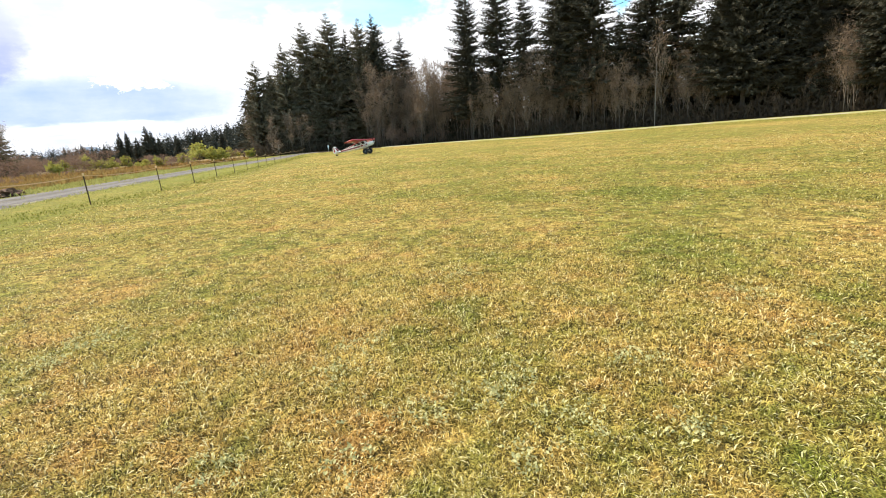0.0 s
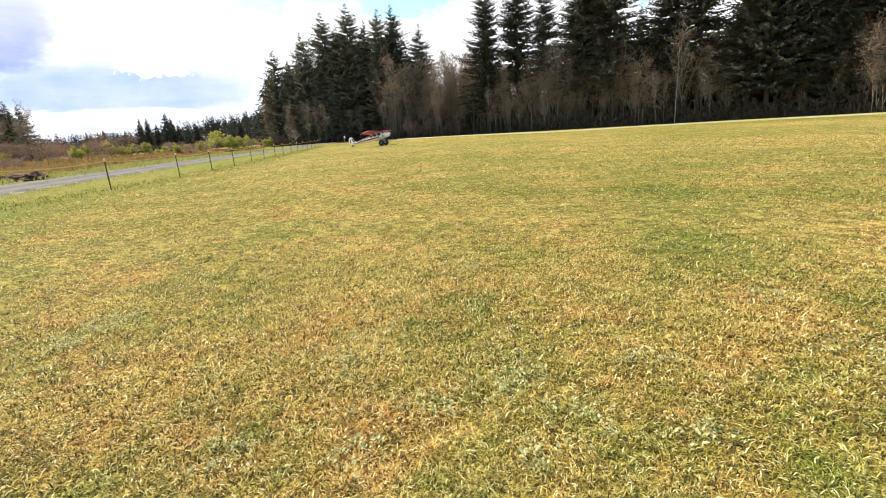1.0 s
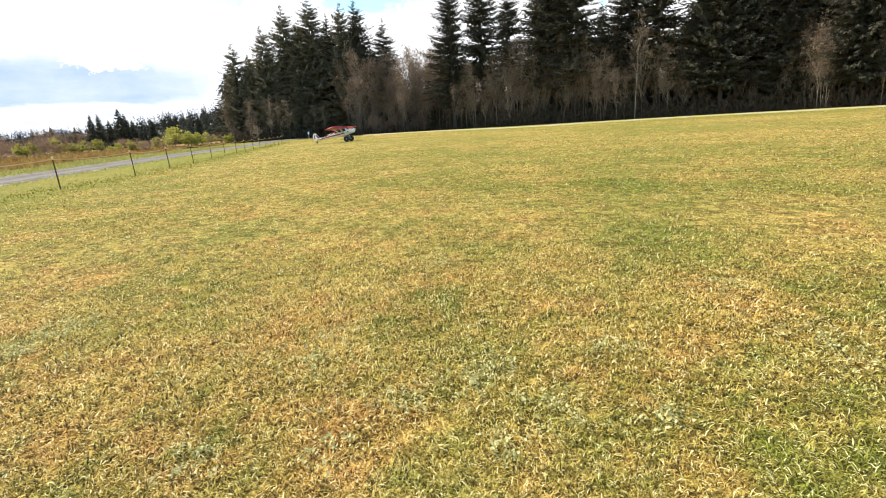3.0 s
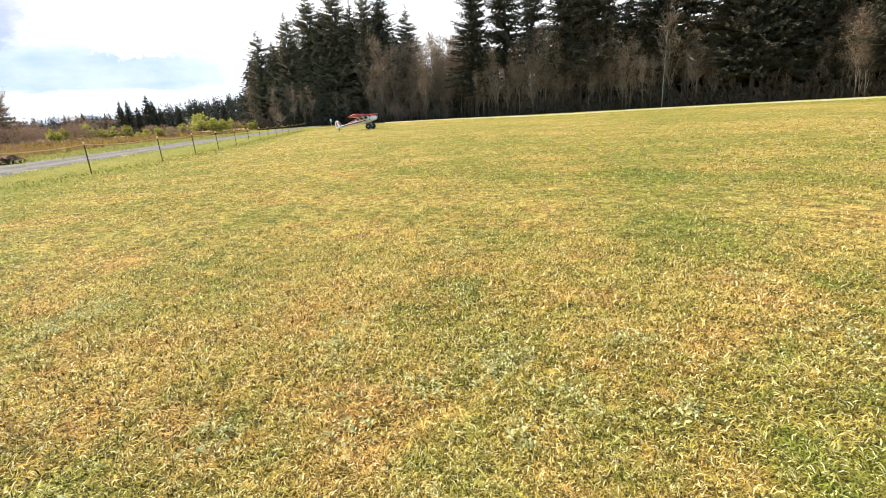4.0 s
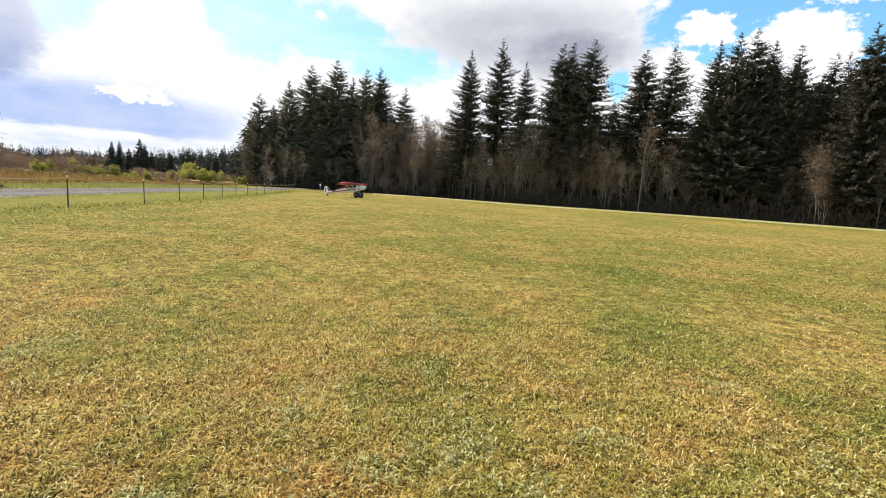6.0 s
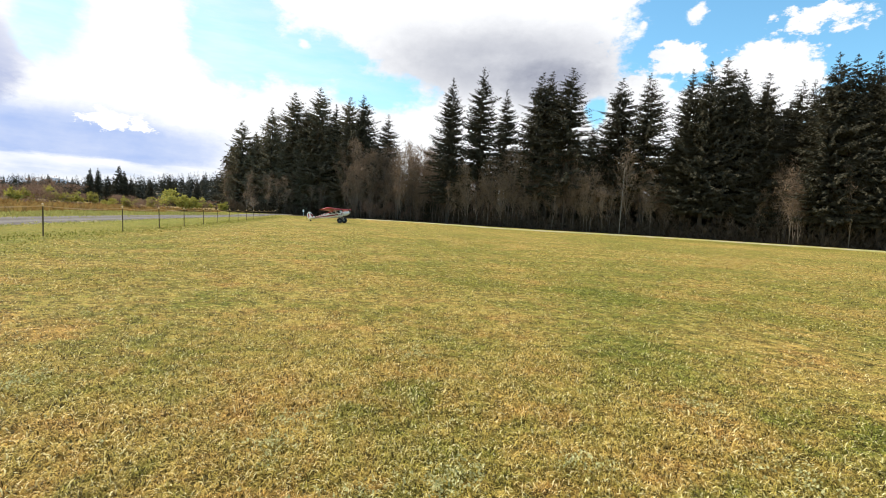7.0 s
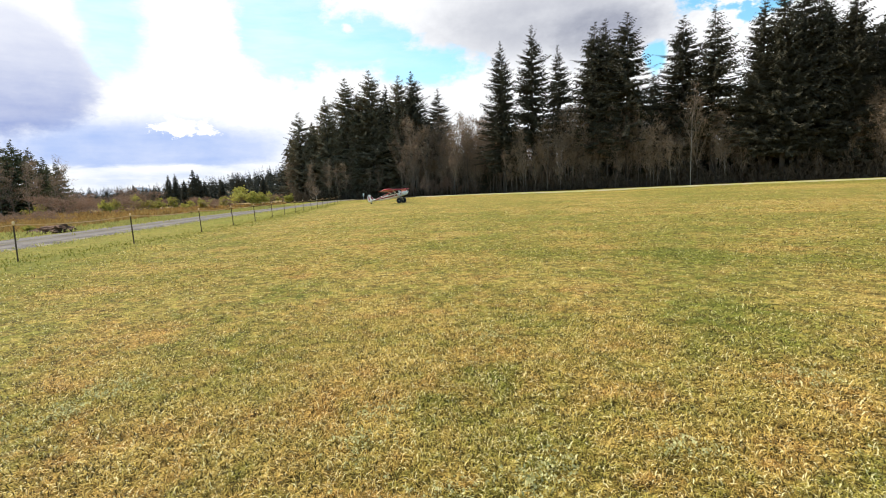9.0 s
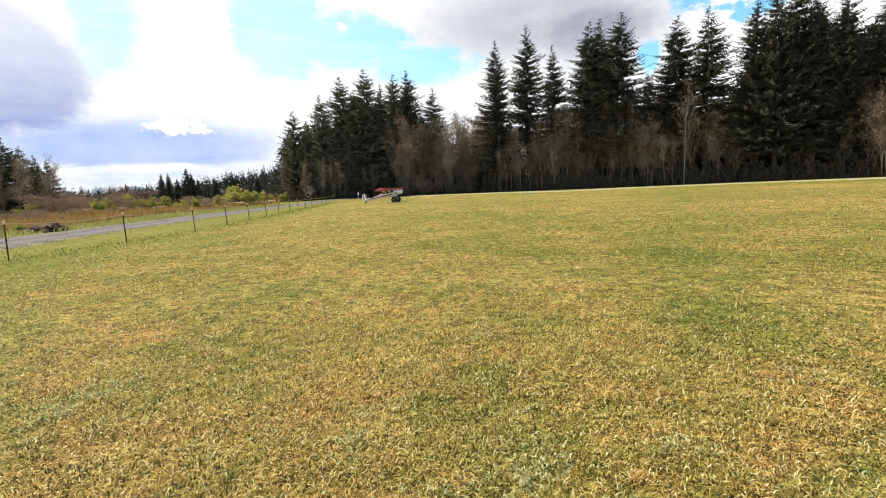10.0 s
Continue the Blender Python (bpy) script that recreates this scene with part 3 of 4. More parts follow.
SKYLINE = [(-20, 6.6), (-17, 8.4), (-15, 9.8), (-12, 11.2), (-9, 11.4), (-6, 11.4), (-4, 9.4), (-2.4, 7.0), (-1, 4.6), (3, 4.8), (4.5, 8.0), (8, 7.0), (11, 6.4), (14, 8.6), (18, 8.0), (19.5, 10.5), (22, 10.0), (25, 8.6), (27.3, 7.6), (29, 11.5), (31, 15.6),
           (35, 15.2), (38, 13.0), (41, 14.8), (46, 15.4), (60, 15.0)]


def skyline(az):
    for (a, e), (b, f) in zip(SKYLINE, SKYLINE[1:]):
        if a <= az <= b:
            return e + (f - e) * (az - a) / (b - a)
    return 6.0


for i in range(116):
    az = -19.5 + 72.0 * (i + rng.uniform(-0.4, 0.4)) / 116
    back = rng.uniform(4, 40)
    if 6.0 < az < 28.0 and i % 5 > 2:
        continue
    r = (139 if az < -2 else 120) + back
    el = skyline(az) * (rng.uniform(0.74, 1.0) if az < 29 else rng.uniform(0.76, 1.0))
    x, y = at(az, r)
    plant_first(firs, placed, rng.choice((5, 6)), x, y, (1.2 + r * math.tan(radians(el))) / 35.0, rng.uniform(0, 360), rng.uniform(1.1, 1.6))

# ---- bare broadleaf trees in front of the firs ----
bare = []
for k in range(4):
    mat = M_TWIG if k % 2 else M_TWIG_RED
    v, f, tips, stem = bare_tree_mesh(70 + k, 14.0, mat, 0.06, 0.05, 4, 0.08, 4, 0.0058, 0.06, 11)
    bare.append(prototype("alder_tree", [("trunk", mesh_of("trunk", *stem, M_DIM_BARK, True), ""), ("crown", leafed(v, f, tips, k, 5, 0.85, 0.4, mat, M_CATKIN, 0.045, 0.9), "fine bare brown twigs")],
                          "leafless brown alder tree in front of the firs", "tree", "bare trees at the wood's edge"))
first_bare = set()


# stretches of the wood's edge: from azimuth, to azimuth, how many, distance, elevation of their tops
for a0, a1, count, r0, e0 in ((-19.8, -18.8, 3, 139, 3.6), (-18.6, -7.5, 13, 129, 3.0), (-7.5, -2.0, 24, 125, 6.0), (-2.2, 3.8, 34, 122, 6.4), (-2.0, 3.6, 14, 134, 6.2), (3.6, 9.0, 14, 115, 5.6), (9.0, 19.5, 27, 114, 6.2), (19.5, 28.5, 22, 113, 6.4), (28.5, 37.0, 5, 113, 4.4), (37.5, 41.5, 10, 112, 5.8), (43.0, 50.0, 7, 111, 6.4)):
    for i in range(count):
        az = a0 + (a1 - a0) * (i + rng.uniform(0.1, 0.9)) / count
        r = r0 + rng.uniform(-2, 7)
        x, y = at(az, r)
        h = 1.3 + r * math.tan(radians(e0 * rng.uniform(0.5, 1.1)))
        plant_first(bare, first_bare, rng.randrange(4), x, y, h / 14.0, rng.uniform(0, 360), rng.uniform(0.8, 1.3))
# one slim pale trunk that stands out before the dark wood
v, f, tips, stem = bare_tree_mesh(91, 14.5, M_TWIG, 0.004, 0.55, 4, 0.45, 4, 0.0055, 0.012, 12)
pale = prototype("birch_tree", [("trunk", mesh_of("trunk", *stem, M_BIRCH, True), "straight pale trunk"), ("crown", mesh_of("crown", v, f, M_TWIG), "thin bare twigs")], "slim pale-barked birch before the dark wood", "tree", "")
x, y = at(23.9, 111.0)
pale.matrix_basis = Matrix.Translation((x, y, rise(x, y)))

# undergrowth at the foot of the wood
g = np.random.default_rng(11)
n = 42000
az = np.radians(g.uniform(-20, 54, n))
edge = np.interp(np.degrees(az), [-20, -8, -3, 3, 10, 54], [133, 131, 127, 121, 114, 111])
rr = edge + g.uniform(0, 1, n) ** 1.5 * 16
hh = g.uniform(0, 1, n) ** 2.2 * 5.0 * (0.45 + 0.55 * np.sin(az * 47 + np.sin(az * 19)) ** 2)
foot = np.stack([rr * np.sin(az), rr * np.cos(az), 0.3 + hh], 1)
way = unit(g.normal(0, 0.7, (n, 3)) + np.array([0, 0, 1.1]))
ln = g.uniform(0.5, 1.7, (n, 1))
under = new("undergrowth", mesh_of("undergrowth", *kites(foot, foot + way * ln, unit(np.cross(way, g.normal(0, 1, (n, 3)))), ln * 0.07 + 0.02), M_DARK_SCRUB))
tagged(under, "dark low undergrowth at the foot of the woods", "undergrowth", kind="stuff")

# ---- the valley beyond the road ----
g = np.random.default_rng(12)
n = 60000
az = np.radians(g.uniform(-56, -17, n))
rr = 46 + 95 * g.uniform(0, 1, n) ** 0.9
x, y = rr * np.sin(az), rr * np.cos(az)
keep = x + 0.16 * y < -28.6 - 3 * np.sin(x * 0.3 + y * 0.21)
x, y = x[keep], y[keep]
n = len(x)
clump = np.array([noise.noise((a * 0.13, b * 0.13, 1.0)) for a, b in zip(x, y)])
hh = (0.35 + 0.75 * np.clip(clump + 0.25, 0, 1)) * g.uniform(0.5, 1.3, n)
foot = np.stack([x, y, 0 * x - 0.03], 1)
way = unit(np.stack([g.normal(0, 0.45, n), g.normal(0, 0.45, n), np.ones(n)], 1))
ln = hh[:, None]
heath = new("dead_grass", mesh_of("dead_grass", *kites(foot, foot + way * ln, unit(np.cross(way, g.normal(0, 1, (n, 3)))), ln * 0.16 + 0.03), M_BRUSH))
tagged(heath, "tall brown dead grass beyond the gravel road", "grass", kind="stuff")


def tufts(n, place, tall, mat, name, label, seed):
    """Loose upright tufts of grass; place gives x and y for n random pairs."""
    q = np.random.default_rng(seed)
    x, y = place(q.uniform(0, 1, n), q.normal(0, 1, n))
    way = unit(np.stack([q.normal(0, 0.5, n), q.normal(0, 0.5, n), np.ones(n)], 1))
    ln = tall * q.uniform(0.4, 1.3, (n, 1))
    p = np.stack([x, y, np.array([rise(a, b) for a, b in zip(x, y)]) - 0.02], 1)
    me = mesh_of(name, *kites(p, p + way * ln, unit(np.cross(way, q.normal(0, 1, (n, 3)))), ln * 0.1 + 0.012), mat)
    return tagged(new(name, me), label, "grass", kind="stuff")


def beyond_road(u, v):
    y = 12 + 85 * u
    return np.interp(y, [10, 30, 60, 97], [-29.0, -31.2, -35.4, -37.8]) + v * 1.9 + 1.2 * np.sin(y * 1.7) * np.sin(y * 0.6), y


def along_fence(u, v):
    y = 11 + 90 * u ** 1.3
    return np.interp(y, [10, 27, 60, 104], [-15.3, -15.0, -20.1, -27.1]) + v * 0.9, y


tufts(19000, beyond_road, 0.30, M_PALE_GRASS, "verge_grass", "pale green tufted grass beyond the gravel road", 51)
def near_roadside(u, v):
    y = 8 + 90 * u
    return np.interp(y, [0, 18, 30, 44, 60, 80, 100], [-18.2, -19.1, -21.2, -23.3, -25.4, -27.2, -28.0]) + v * 0.55, y


tufts(2600, near_roadside, 0.14, M_PALE_GRASS, "roadside_grass", "pale straw tufts along the gravel road's edge", 53)
tufts(5000, along_fence, 0.10, M_LUSH, "fence_grass", "longer green grass along the fence posts", 52)


def shrub(seed, height, mat, leaf, each, size, slim=0.33, upward=0.2):
    """A many-stemmed shrub."""
    r = random.Random(seed)
    V, F, tips, SV, SF = [], [], [], [], []
    for i in range(4):
        v, f, t, st = bare_tree_mesh(seed * 20 + i, height * r.uniform(0.6, 1.0), mat, 0.75, 0.6, 3, 0.2, 3, 0.0065, 0.06, 7)
        off = Vector((r.uniform(-0.25, 0.25) * height, r.uniform(-0.25, 0.25) * height, 0))
        for (va, fa), (VV, FF) in (((v, f), (V, F)), (st, (SV, SF))):
            o = len(VV)
            VV += [Vector(q) + off for q in va]
            FF += [tuple(a + o for a in q) for q in fa]
        tips += [(p + off, d) for p, d in t]
    return leafed(SV + V, SF + [tuple(a + len(SV) for a in q) for q in F], tips, seed, each, size, height * 0.05, mat, leaf, slim, upward)


green_shrub, red_shrub = [], []
for k in range(3):
    cr = shrub(200 + k, 4.0, M_TWIG, M_BUD, 9, 0.3)
    green_shrub.append(prototype("willow_bush", [("crown", cr, "")], "round willow bush in fresh yellow-green leaf", "bush", "bushes in the valley"))
    cr = shrub(230 + k, 4.5, M_TWIG_RED, M_THICKET, 7, 0.55, 0.045, 1.0)
    red_shrub.append(prototype("thicket_bush", [("crown", cr, "")], "leafless reddish-brown thicket bush in the valley", "bush", "bushes in the valley"))
used_g, used_r = set(), set()
# yellow-green bushes: azimuth, distance, height
WILLOWS = [(-37.4, 100, 2.8, 1.0), (-36.6, 108, 2.2, 1.3), (-34.4, 118, 2.6, 1.7), (-33.6, 122, 3.0, 1.4), (-32.0, 124, 2.3, 1.2), (-30.4, 112, 1.5, 1.5), (-28.6, 116, 2.6, 1.2), (-26.6, 120, 2.0, 1.4), (-25.2, 118, 3.4, 1.5), (-24.1, 121, 3.6, 1.4),
           (-23.2, 119, 2.4, 1.6), (-22.0, 130, 2.4, 1.3), (-20.4, 128, 2.6, 1.1), (-42.6, 118, 2.0, 1.2)]
for i, (az, r, h, wide) in enumerate(WILLOWS):
    x, y = at(az, r)
    plant_first(green_shrub, used_g, i % 3, x, y, 1.3 * h / 4.0, 40 * i, 0.85 * wide)
plant(green_shrub[0], -31.4, 33.4, 0.9 / 4.0, 20, 1.2, "small green bush beside the earth heap")
for i in range(66):
    az = rng.uniform(-52, -33) if i % 3 else rng.uniform(-33, -19)
    r = rng.uniform(104, 165)
    x, y = at(az, r)
    h = (4.9 if az < -34.5 else 2.3) * rng.uniform(0.55, 1.1) * (r / 120) ** 0.5
    plant_first(red_shrub, used_r, i % 3, x, y, h / 4.5, rng.uniform(0, 360), rng.uniform(1.2, 2.0))
for i in range(22):
    az, r = rng.uniform(-48, -22), rng.uniform(66, 100)
    x, y = at(az, r)
    if x + 0.16 * y < -35:
        plant(red_shrub[i % 3], x, y, rng.uniform(0.8, 1.5) / 4.5, rng.uniform(0, 360), rng.uniform(1.5, 2.4), "low brown scrub in the dead grass")
for i in range(16):
    az = -6.5 + 10.5 * (i + rng.uniform(0.0, 1.0)) / 16
    x, y = at(az, 124 + rng.uniform(-2, 3))
    plant(red_shrub[i % 3], x, y, rng.uniform(2.4, 4.6) / 4.5, rng.uniform(0, 360), rng.uniform(0.8, 1.2), "leafless brown brush under the bare trees")
# conifers on the west side of the valley
for i in range(22):
    az = -40.7 - 12.0 * (i + rng.uniform(-0.3, 0.3)) / 21
    el = min(5.8, 3.9 + 0.5 * i) + rng.uniform(-0.5, 0.5)
    r = 128 + rng.uniform(-4, 14)
    x, y = at(az, r)
    plant_first(firs, placed, 7, x, y, (1.65 + r * math.tan(radians(el))) / 35.0, rng.uniform(0, 360), 1.5)
for i in range(9):
    az = -40.5 - 7.0 * (i + rng.uniform(-0.3, 0.3)) / 8
    x, y = at(az, 119 + rng.uniform(-3, 3))
    plant(bare[i % 4], x, y, rng.uniform(6.0, 9.0) / 14.0, rng.uniform(0, 360), 1.1, "leafless broadleaf tree before the valley firs")
# single far conifers
for az, el, r, wide in ((-31.9, 2.9, 270, 1.2), (-31.3, 3.0, 272, 1.1), (-29.6, 3.4, 262, 1.5), (-29.2, 2.9, 264, 1.5), (-25.3, 3.0, 280, 1.2), (-24.8, 2.7, 283, 1.2), (-35.0, 2.0, 300, 1.3), (-33.2, 1.9, 300, 1.3), (-22.8, 2.6, 300, 1.4), (-27.0, 2.2, 300, 1.6), (-30.5, 2.3, 280, 1.7), (-28.6, 2.2, 285, 1.6)):
    x, y = at(az, r)
    plant(firs[(5, 6, 1)[int(r) % 3]], x, y, (1.65 + r * math.tan(radians(el))) / 35.0, 77 * az, 0.75 * wide, "lone dark conifer far across the valley")

# far woods on the rising valley side, as one mass
g = np.random.default_rng(21)
B, T, S, W = [], [], [], []
for i in range(1100):
    az = g.uniform(-58, -14)
    r = 326 + 310 * g.uniform(0, 1) ** 1.6
    x, y = at(az, r)
    lift = min(1.0, (r - 325) / 110) * (6.0 + 14.0 * max(0.0, min(1.0, (az + 31) / 11)))
    h = g.uniform(8, 14) * (0.82 if az < -33 else 1.0)
    m = 76
    t = g.uniform(0, 1, m)
    a = g.uniform(0, 6.283, m)
    rad = h * 0.17 * (1 - t) * g.uniform(0.2, 1.0, m)
    p = np.stack([x + rad * np.cos(a), y + rad * np.sin(a), lift + h * t], 1)
    way = unit(np.stack([np.cos(a), np.sin(a), g.uniform(-0.9, 0.2, m)], 1))
    ln = h * 0.17 * (1.15 - t)[:, None] * g.uniform(0.7, 1.3, (m, 1))
    B.append(p)
    T.append(p + way * ln)
    S.append(unit(np.cross(way, np.array([0, 0, 1.0]) + g.normal(0, 0.4, (m, 3)))))
    W.append(ln * 0.45)
far_woods = new("far_woods", mesh_of("far_woods", *kites(np.concatenate(B), np.concatenate(T), np.concatenate(S), np.concatenate(W)), M_NEEDLE_FAR))
tagged(far_woods, "far conifer woods along the valley side", "woods", kind="stuff")
hv, hf = [], []
for i in range(100):
    az = -66 + i * 0.54
    up = max(0.0, min(1.0, (az + 31) / 11))
    for r, s in ((335, 0.0), (360, 0.55), (420, 0.8), (520, 1.0), (660, 1.15), (760, 0.4)):
        x, y = at(az, r)
        z = s * (8.5 + 13.5 * up) * (0.8 + 0.5 * noise.noise((az * 0.9, r * 0.02, 2.0)))
        hv.append((x, y, z - 0.3))
for i in range(99):
    for k in range(5):
        a = i * 6 + k
        hf.append((a, a + 1, a + 7, a + 6))
slope = new("hillside", mesh_of("hillside", hv, hf, M_SLOPE, True))
tagged(slope, "wooded far valley side with bare and dark patches", "hillside", kind="structure")
rv, rf = [], []
for i in range(81):
    az = -70 + i * 0.8
    el = 0.9 + 0.85 * math.exp(-((az + 34.3) / 1.5) ** 2) + 0.5 * math.exp(-((az + 44) / 6.0) ** 2) + 0.12 * noise.noise((az * 0.7, 0, 0))
    for k, (r, s) in enumerate(((2300, 0.0), (2450, 0.75), (2600, 1.0), (2900, 0.6))):
        x, y = at(az, r)
        rv.append((x, y, -2 + s * 2600 * math.tan(radians(el))))
for i in range(80):
    for k in range(3):
        a = i * 4 + k
        rf.append((a, a + 1, a + 5, a + 4))
hill = new("backdrop", mesh_of("backdrop", rv, rf, M_HILL, True))
tagged(hill, "hazy blue hills on the horizon", "hills", kind="structure")

# heap of dug earth beside the road
x0, y0 = -29.8, 33.6
bm = bmesh.new()
bmesh.ops.create_icosphere(bm, subdivisions=4, radius=1.0)
for q in bm.verts:
    c = q.co
    k = 1 + 0.4 * noise.noise(c * 1.9) + 0.3 * noise.noise(c * 4.5) + 0.2 * noise.noise(c * 11)
    q.co = Vector((c.x * 1.45 * k, c.y * 1.0 * k, max(-0.1, (c.z + 0.25) * 0.42 * k)))
heap = new("earth_heap", bm_mesh("earth_heap", bm, M_SOIL))
heap.matrix_basis = Matrix.Translation((x0, y0, -0.05))
tagged(heap, "heap of dark dug earth beside the gravel road", "earth heap")

# ---- fence: steel posts with yellow caps and tape ----
POSTS = [(-15.4, 10.2), (-15.2, 15.7), (-14.95, 21.1), (-15.0, 26.8), (-15.9, 32.4), (-16.5, 37.2), (-17.4, 42.8), (-18.1, 47.6), (-19.0, 53.2), (-19.9, 58.6), (-20.7, 64.0), (-21.6, 69.6), (-22.5, 75.2), (-23.4, 80.8), (-24.3, 86.4), (-25.2, 92.0), (-26.1, 97.6), (-27.0, 103.2)]
fence = empty("fence", Matrix(), "wire fence of thin dark steel posts with tape between them", "fence")
bm = bmesh.new()
for sx, sy, ox, oy in ((0.045, 0.008, 0.0, 0.0), (0.008, 0.045, 0.0, 0.022)):
    m = bmesh.ops.create_cube(bm, size=1.0)["verts"]
    for q in m:
        q.co = Vector((q.co.x * sx + ox, q.co.y * sy + oy, (q.co.z + 0.5) * 1.5 - 0.2))
post_me = bm_mesh("post", bm, M_STEEL)
cap_v, cap_f = tube([(0, 0.01, 1.215), (0, 0.01, 1.235), (0, 0.01, 1.335), (0, 0.01, 1.355)], [0.02, 0.038, 0.038, 0.02], 8)
cap_me = mesh_of("cap", cap_v, cap_f, M_CAP, True)
tops = []
for x, y in POSTS:
    p = part("post", post_me, fence)
    lx, ly = rng.uniform(-2.2, 2.2), rng.uniform(-2.2, 2.2)
    p.matrix_basis = Matrix.Translation((x, y, rise(x, y))) @ pose(0, 0, 0, lx, ly, rng.uniform(-20, 20))
    c = part("cap", cap_me, p, "yellow plastic cap")
    tops.append(p.matrix_basis @ Vector((0, -0.01, 1.24)))
for a, b in zip(tops, tops[1:]):
    V, F = [], []
    for i in range(9):
        t = i / 8
        q = a.lerp(b, t) - Vector((0, 0, 0.10 * 4 * t * (1 - t)))
        tw = 0.6 * math.sin(t * 9)
        V += [q + Vector((0.008 * tw, 0, 0.018)), q + Vector((0.003, 0.003, 0.0)), q + Vector((-0.008 * tw, 0, -0.018)), q + Vector((-0.003, -0.003, 0.0))]
    F = [(4 * i + j, 4 * i + (j + 1) % 4, 4 * i + 4 + (j + 1) % 4, 4 * i + 4 + j) for i in range(8) for j in range(4)]
    part("tape", mesh_of("tape", V, F, M_TAPE), fence, "faded orange fence tape")

# sapling and white notice by the far end of the road
v, f, tips, stem = bare_tree_mesh(333, 4.6, M_PALE_BARK, 0.05, 0.6, 4, 0.2)
sap = prototype("sapling", [("trunk", mesh_of("trunk", *stem, M_PALE_BARK, True), ""), ("crown", leafed(v, f, tips, 3, 6, 0.2, 0.14, M_PALE_BARK, M_CATKIN), "pale twigs and buds")], "pale bushy sapling at the end of the fence", "tree", "")
x, y = at(-17.3, 113.0)
sap.matrix_basis = Matrix.Translation((x, y, rise(x, y)))
sap.scale = (0.72, 0.72, 0.64)
x, y = at(-12.0, 113.0)
notice = empty("notice_board", Matrix.Translation((x, y, rise(x, y))) @ pose(0, 0, 0, 0, 0, 10), "small white notice board on a post at the far road", "sign")
v, f = tube([(0, 0.03, -0.2), (0, 0.03, 1.5)], 0.04, 6)
part("post", mesh_of("post", v, f, M_SIGN), notice)
bm = bmesh.new()
bmesh.ops.create_cube(bm, size=1.0)
for q in bm.verts:
    q.co = Vector((q.co.x * 0.36, q.co.y * 0.03 - 0.03, q.co.z * 0.5 + 1.15))
bmesh.ops.bevel(bm, geom=bm.edges[:], offset=0.008, segments=1, affect="EDGES")
part("board", bm_mesh("board", bm, M_SIGN), notice, "blank white board")

# ---- the parked bush plane ----
PLANE_AT, PLANE_TURN = at(-8.0, 79.5), -12.0
plane = empty("light_aircraft", Matrix(), "red and white high-wing tailwheel aircraft on big bush tyres", "aircraft")


def oval(x, half, top, low, power=2.6, n=20):
    """A rounded cross-section of the body at x."""
    mid, hh = (top + low) / 2, (top - low) / 2
    ring = []
    for j in range(n):
        a = 2 * math.pi * j / n
        c, s = math.cos(a), math.sin(a)
        ring.append((x, half * math.copysign(abs(c) ** (2 / power), c), mid + hh * math.copysign(abs(s) ** (2 / power), s)))
    return ring


body = [oval(0.62, 0.40, 0.36, -0.42, 3), oval(0.30, 0.42, 0.60, -0.46, 3.4), (oval(0.0, 0.42, 0.70, -0.47, 3.6)), oval(-0.8, 0.42, 0.70, -0.46, 3.6), oval(-1.5, 0.38, 0.60, -0.40, 3.2), oval(-2.4, 0.29, 0.44, -0.28, 3), oval(-3.4, 0.19, 0.30, -0.14, 2.8), oval(-4.3, 0.10, 0.20, -0.02, 2.6), oval(-4.95, 0.035, 0.15, 0.03, 2.4)]
part("fuselage", mesh_of("fuselage", *loft(body), M_WHITE, True), plane, "white fabric fuselage")
cowl = [oval(1.62, 0.17, 0.16, -0.16), oval(1.58, 0.30, 0.24, -0.26), oval(1.35, 0.37, 0.30, -0.38, 2.8), oval(1.0, 0.40, 0.34, -0.42, 3), oval(0.62, 0.405, 0.365, -0.425, 3)]
cowling = part("cowling", mesh_of("cowling", *loft(cowl), M_WHITE, True), plane, "white engine cowling")
top_v, top_f = loft([[(x, y, z) for y, z in ((0.0, tp + 0.012), (0.20 * k, tp - 0.005), (0.34 * k, tp - 0.07), (0.30 * k, tp - 0.09), (0.0, tp - 0.05), (-0.30 * k, tp - 0.09), (-0.34 * k, tp - 0.07), (-0.20 * k, tp - 0.005))] for x, tp, k in ((0.64, 0.372, 1.04), (1.0, 0.345, 1.02), (1.35, 0.305, 0.95), (1.56, 0.25, 0.75))])
part("cowl_top", mesh_of("cowl_top", top_v, top_f, M_RED, True), cowling, "red painted top panel")
v, f = loft([oval(1.62, 0.15, 0.15, -0.15, 2, 14), oval(1.74, 0.12, 0.12, -0.12, 2, 14), oval(1.84, 0.05, 0.05, -0.05, 2, 14)])
part("spinner", mesh_of("spinner", v, f, M_METAL, True), plane, "polished spinner")
for sgn in (1, -1):
    rings = []
    for i in range(9):
        t = i / 8
        c, th = 0.16 * (1 - 0.45 * abs(t - 0.45)), 0.03 * (1 - 0.7 * t)
        tw = radians(55 - 35 * t)
        pz = sgn * (0.08 + 0.95 * t)
        rings.append([(1.70 + ca * c / 2 * math.sin(tw) * 0.5 + sa2 * th * 0.5, ca * c / 2, pz) for ca, sa2 in ((1, 0), (0.5, 1), (-0.5, 1), (-1, 0), (-0.5, -1), (0.5, -1))])
    b = part("propeller_blade", mesh_of("propeller_blade", *loft(rings), M_BLACK, True), plane, "dark metal propeller blade")
    b.matrix_basis = Matrix.Rotation(radians(25), 4, "X")

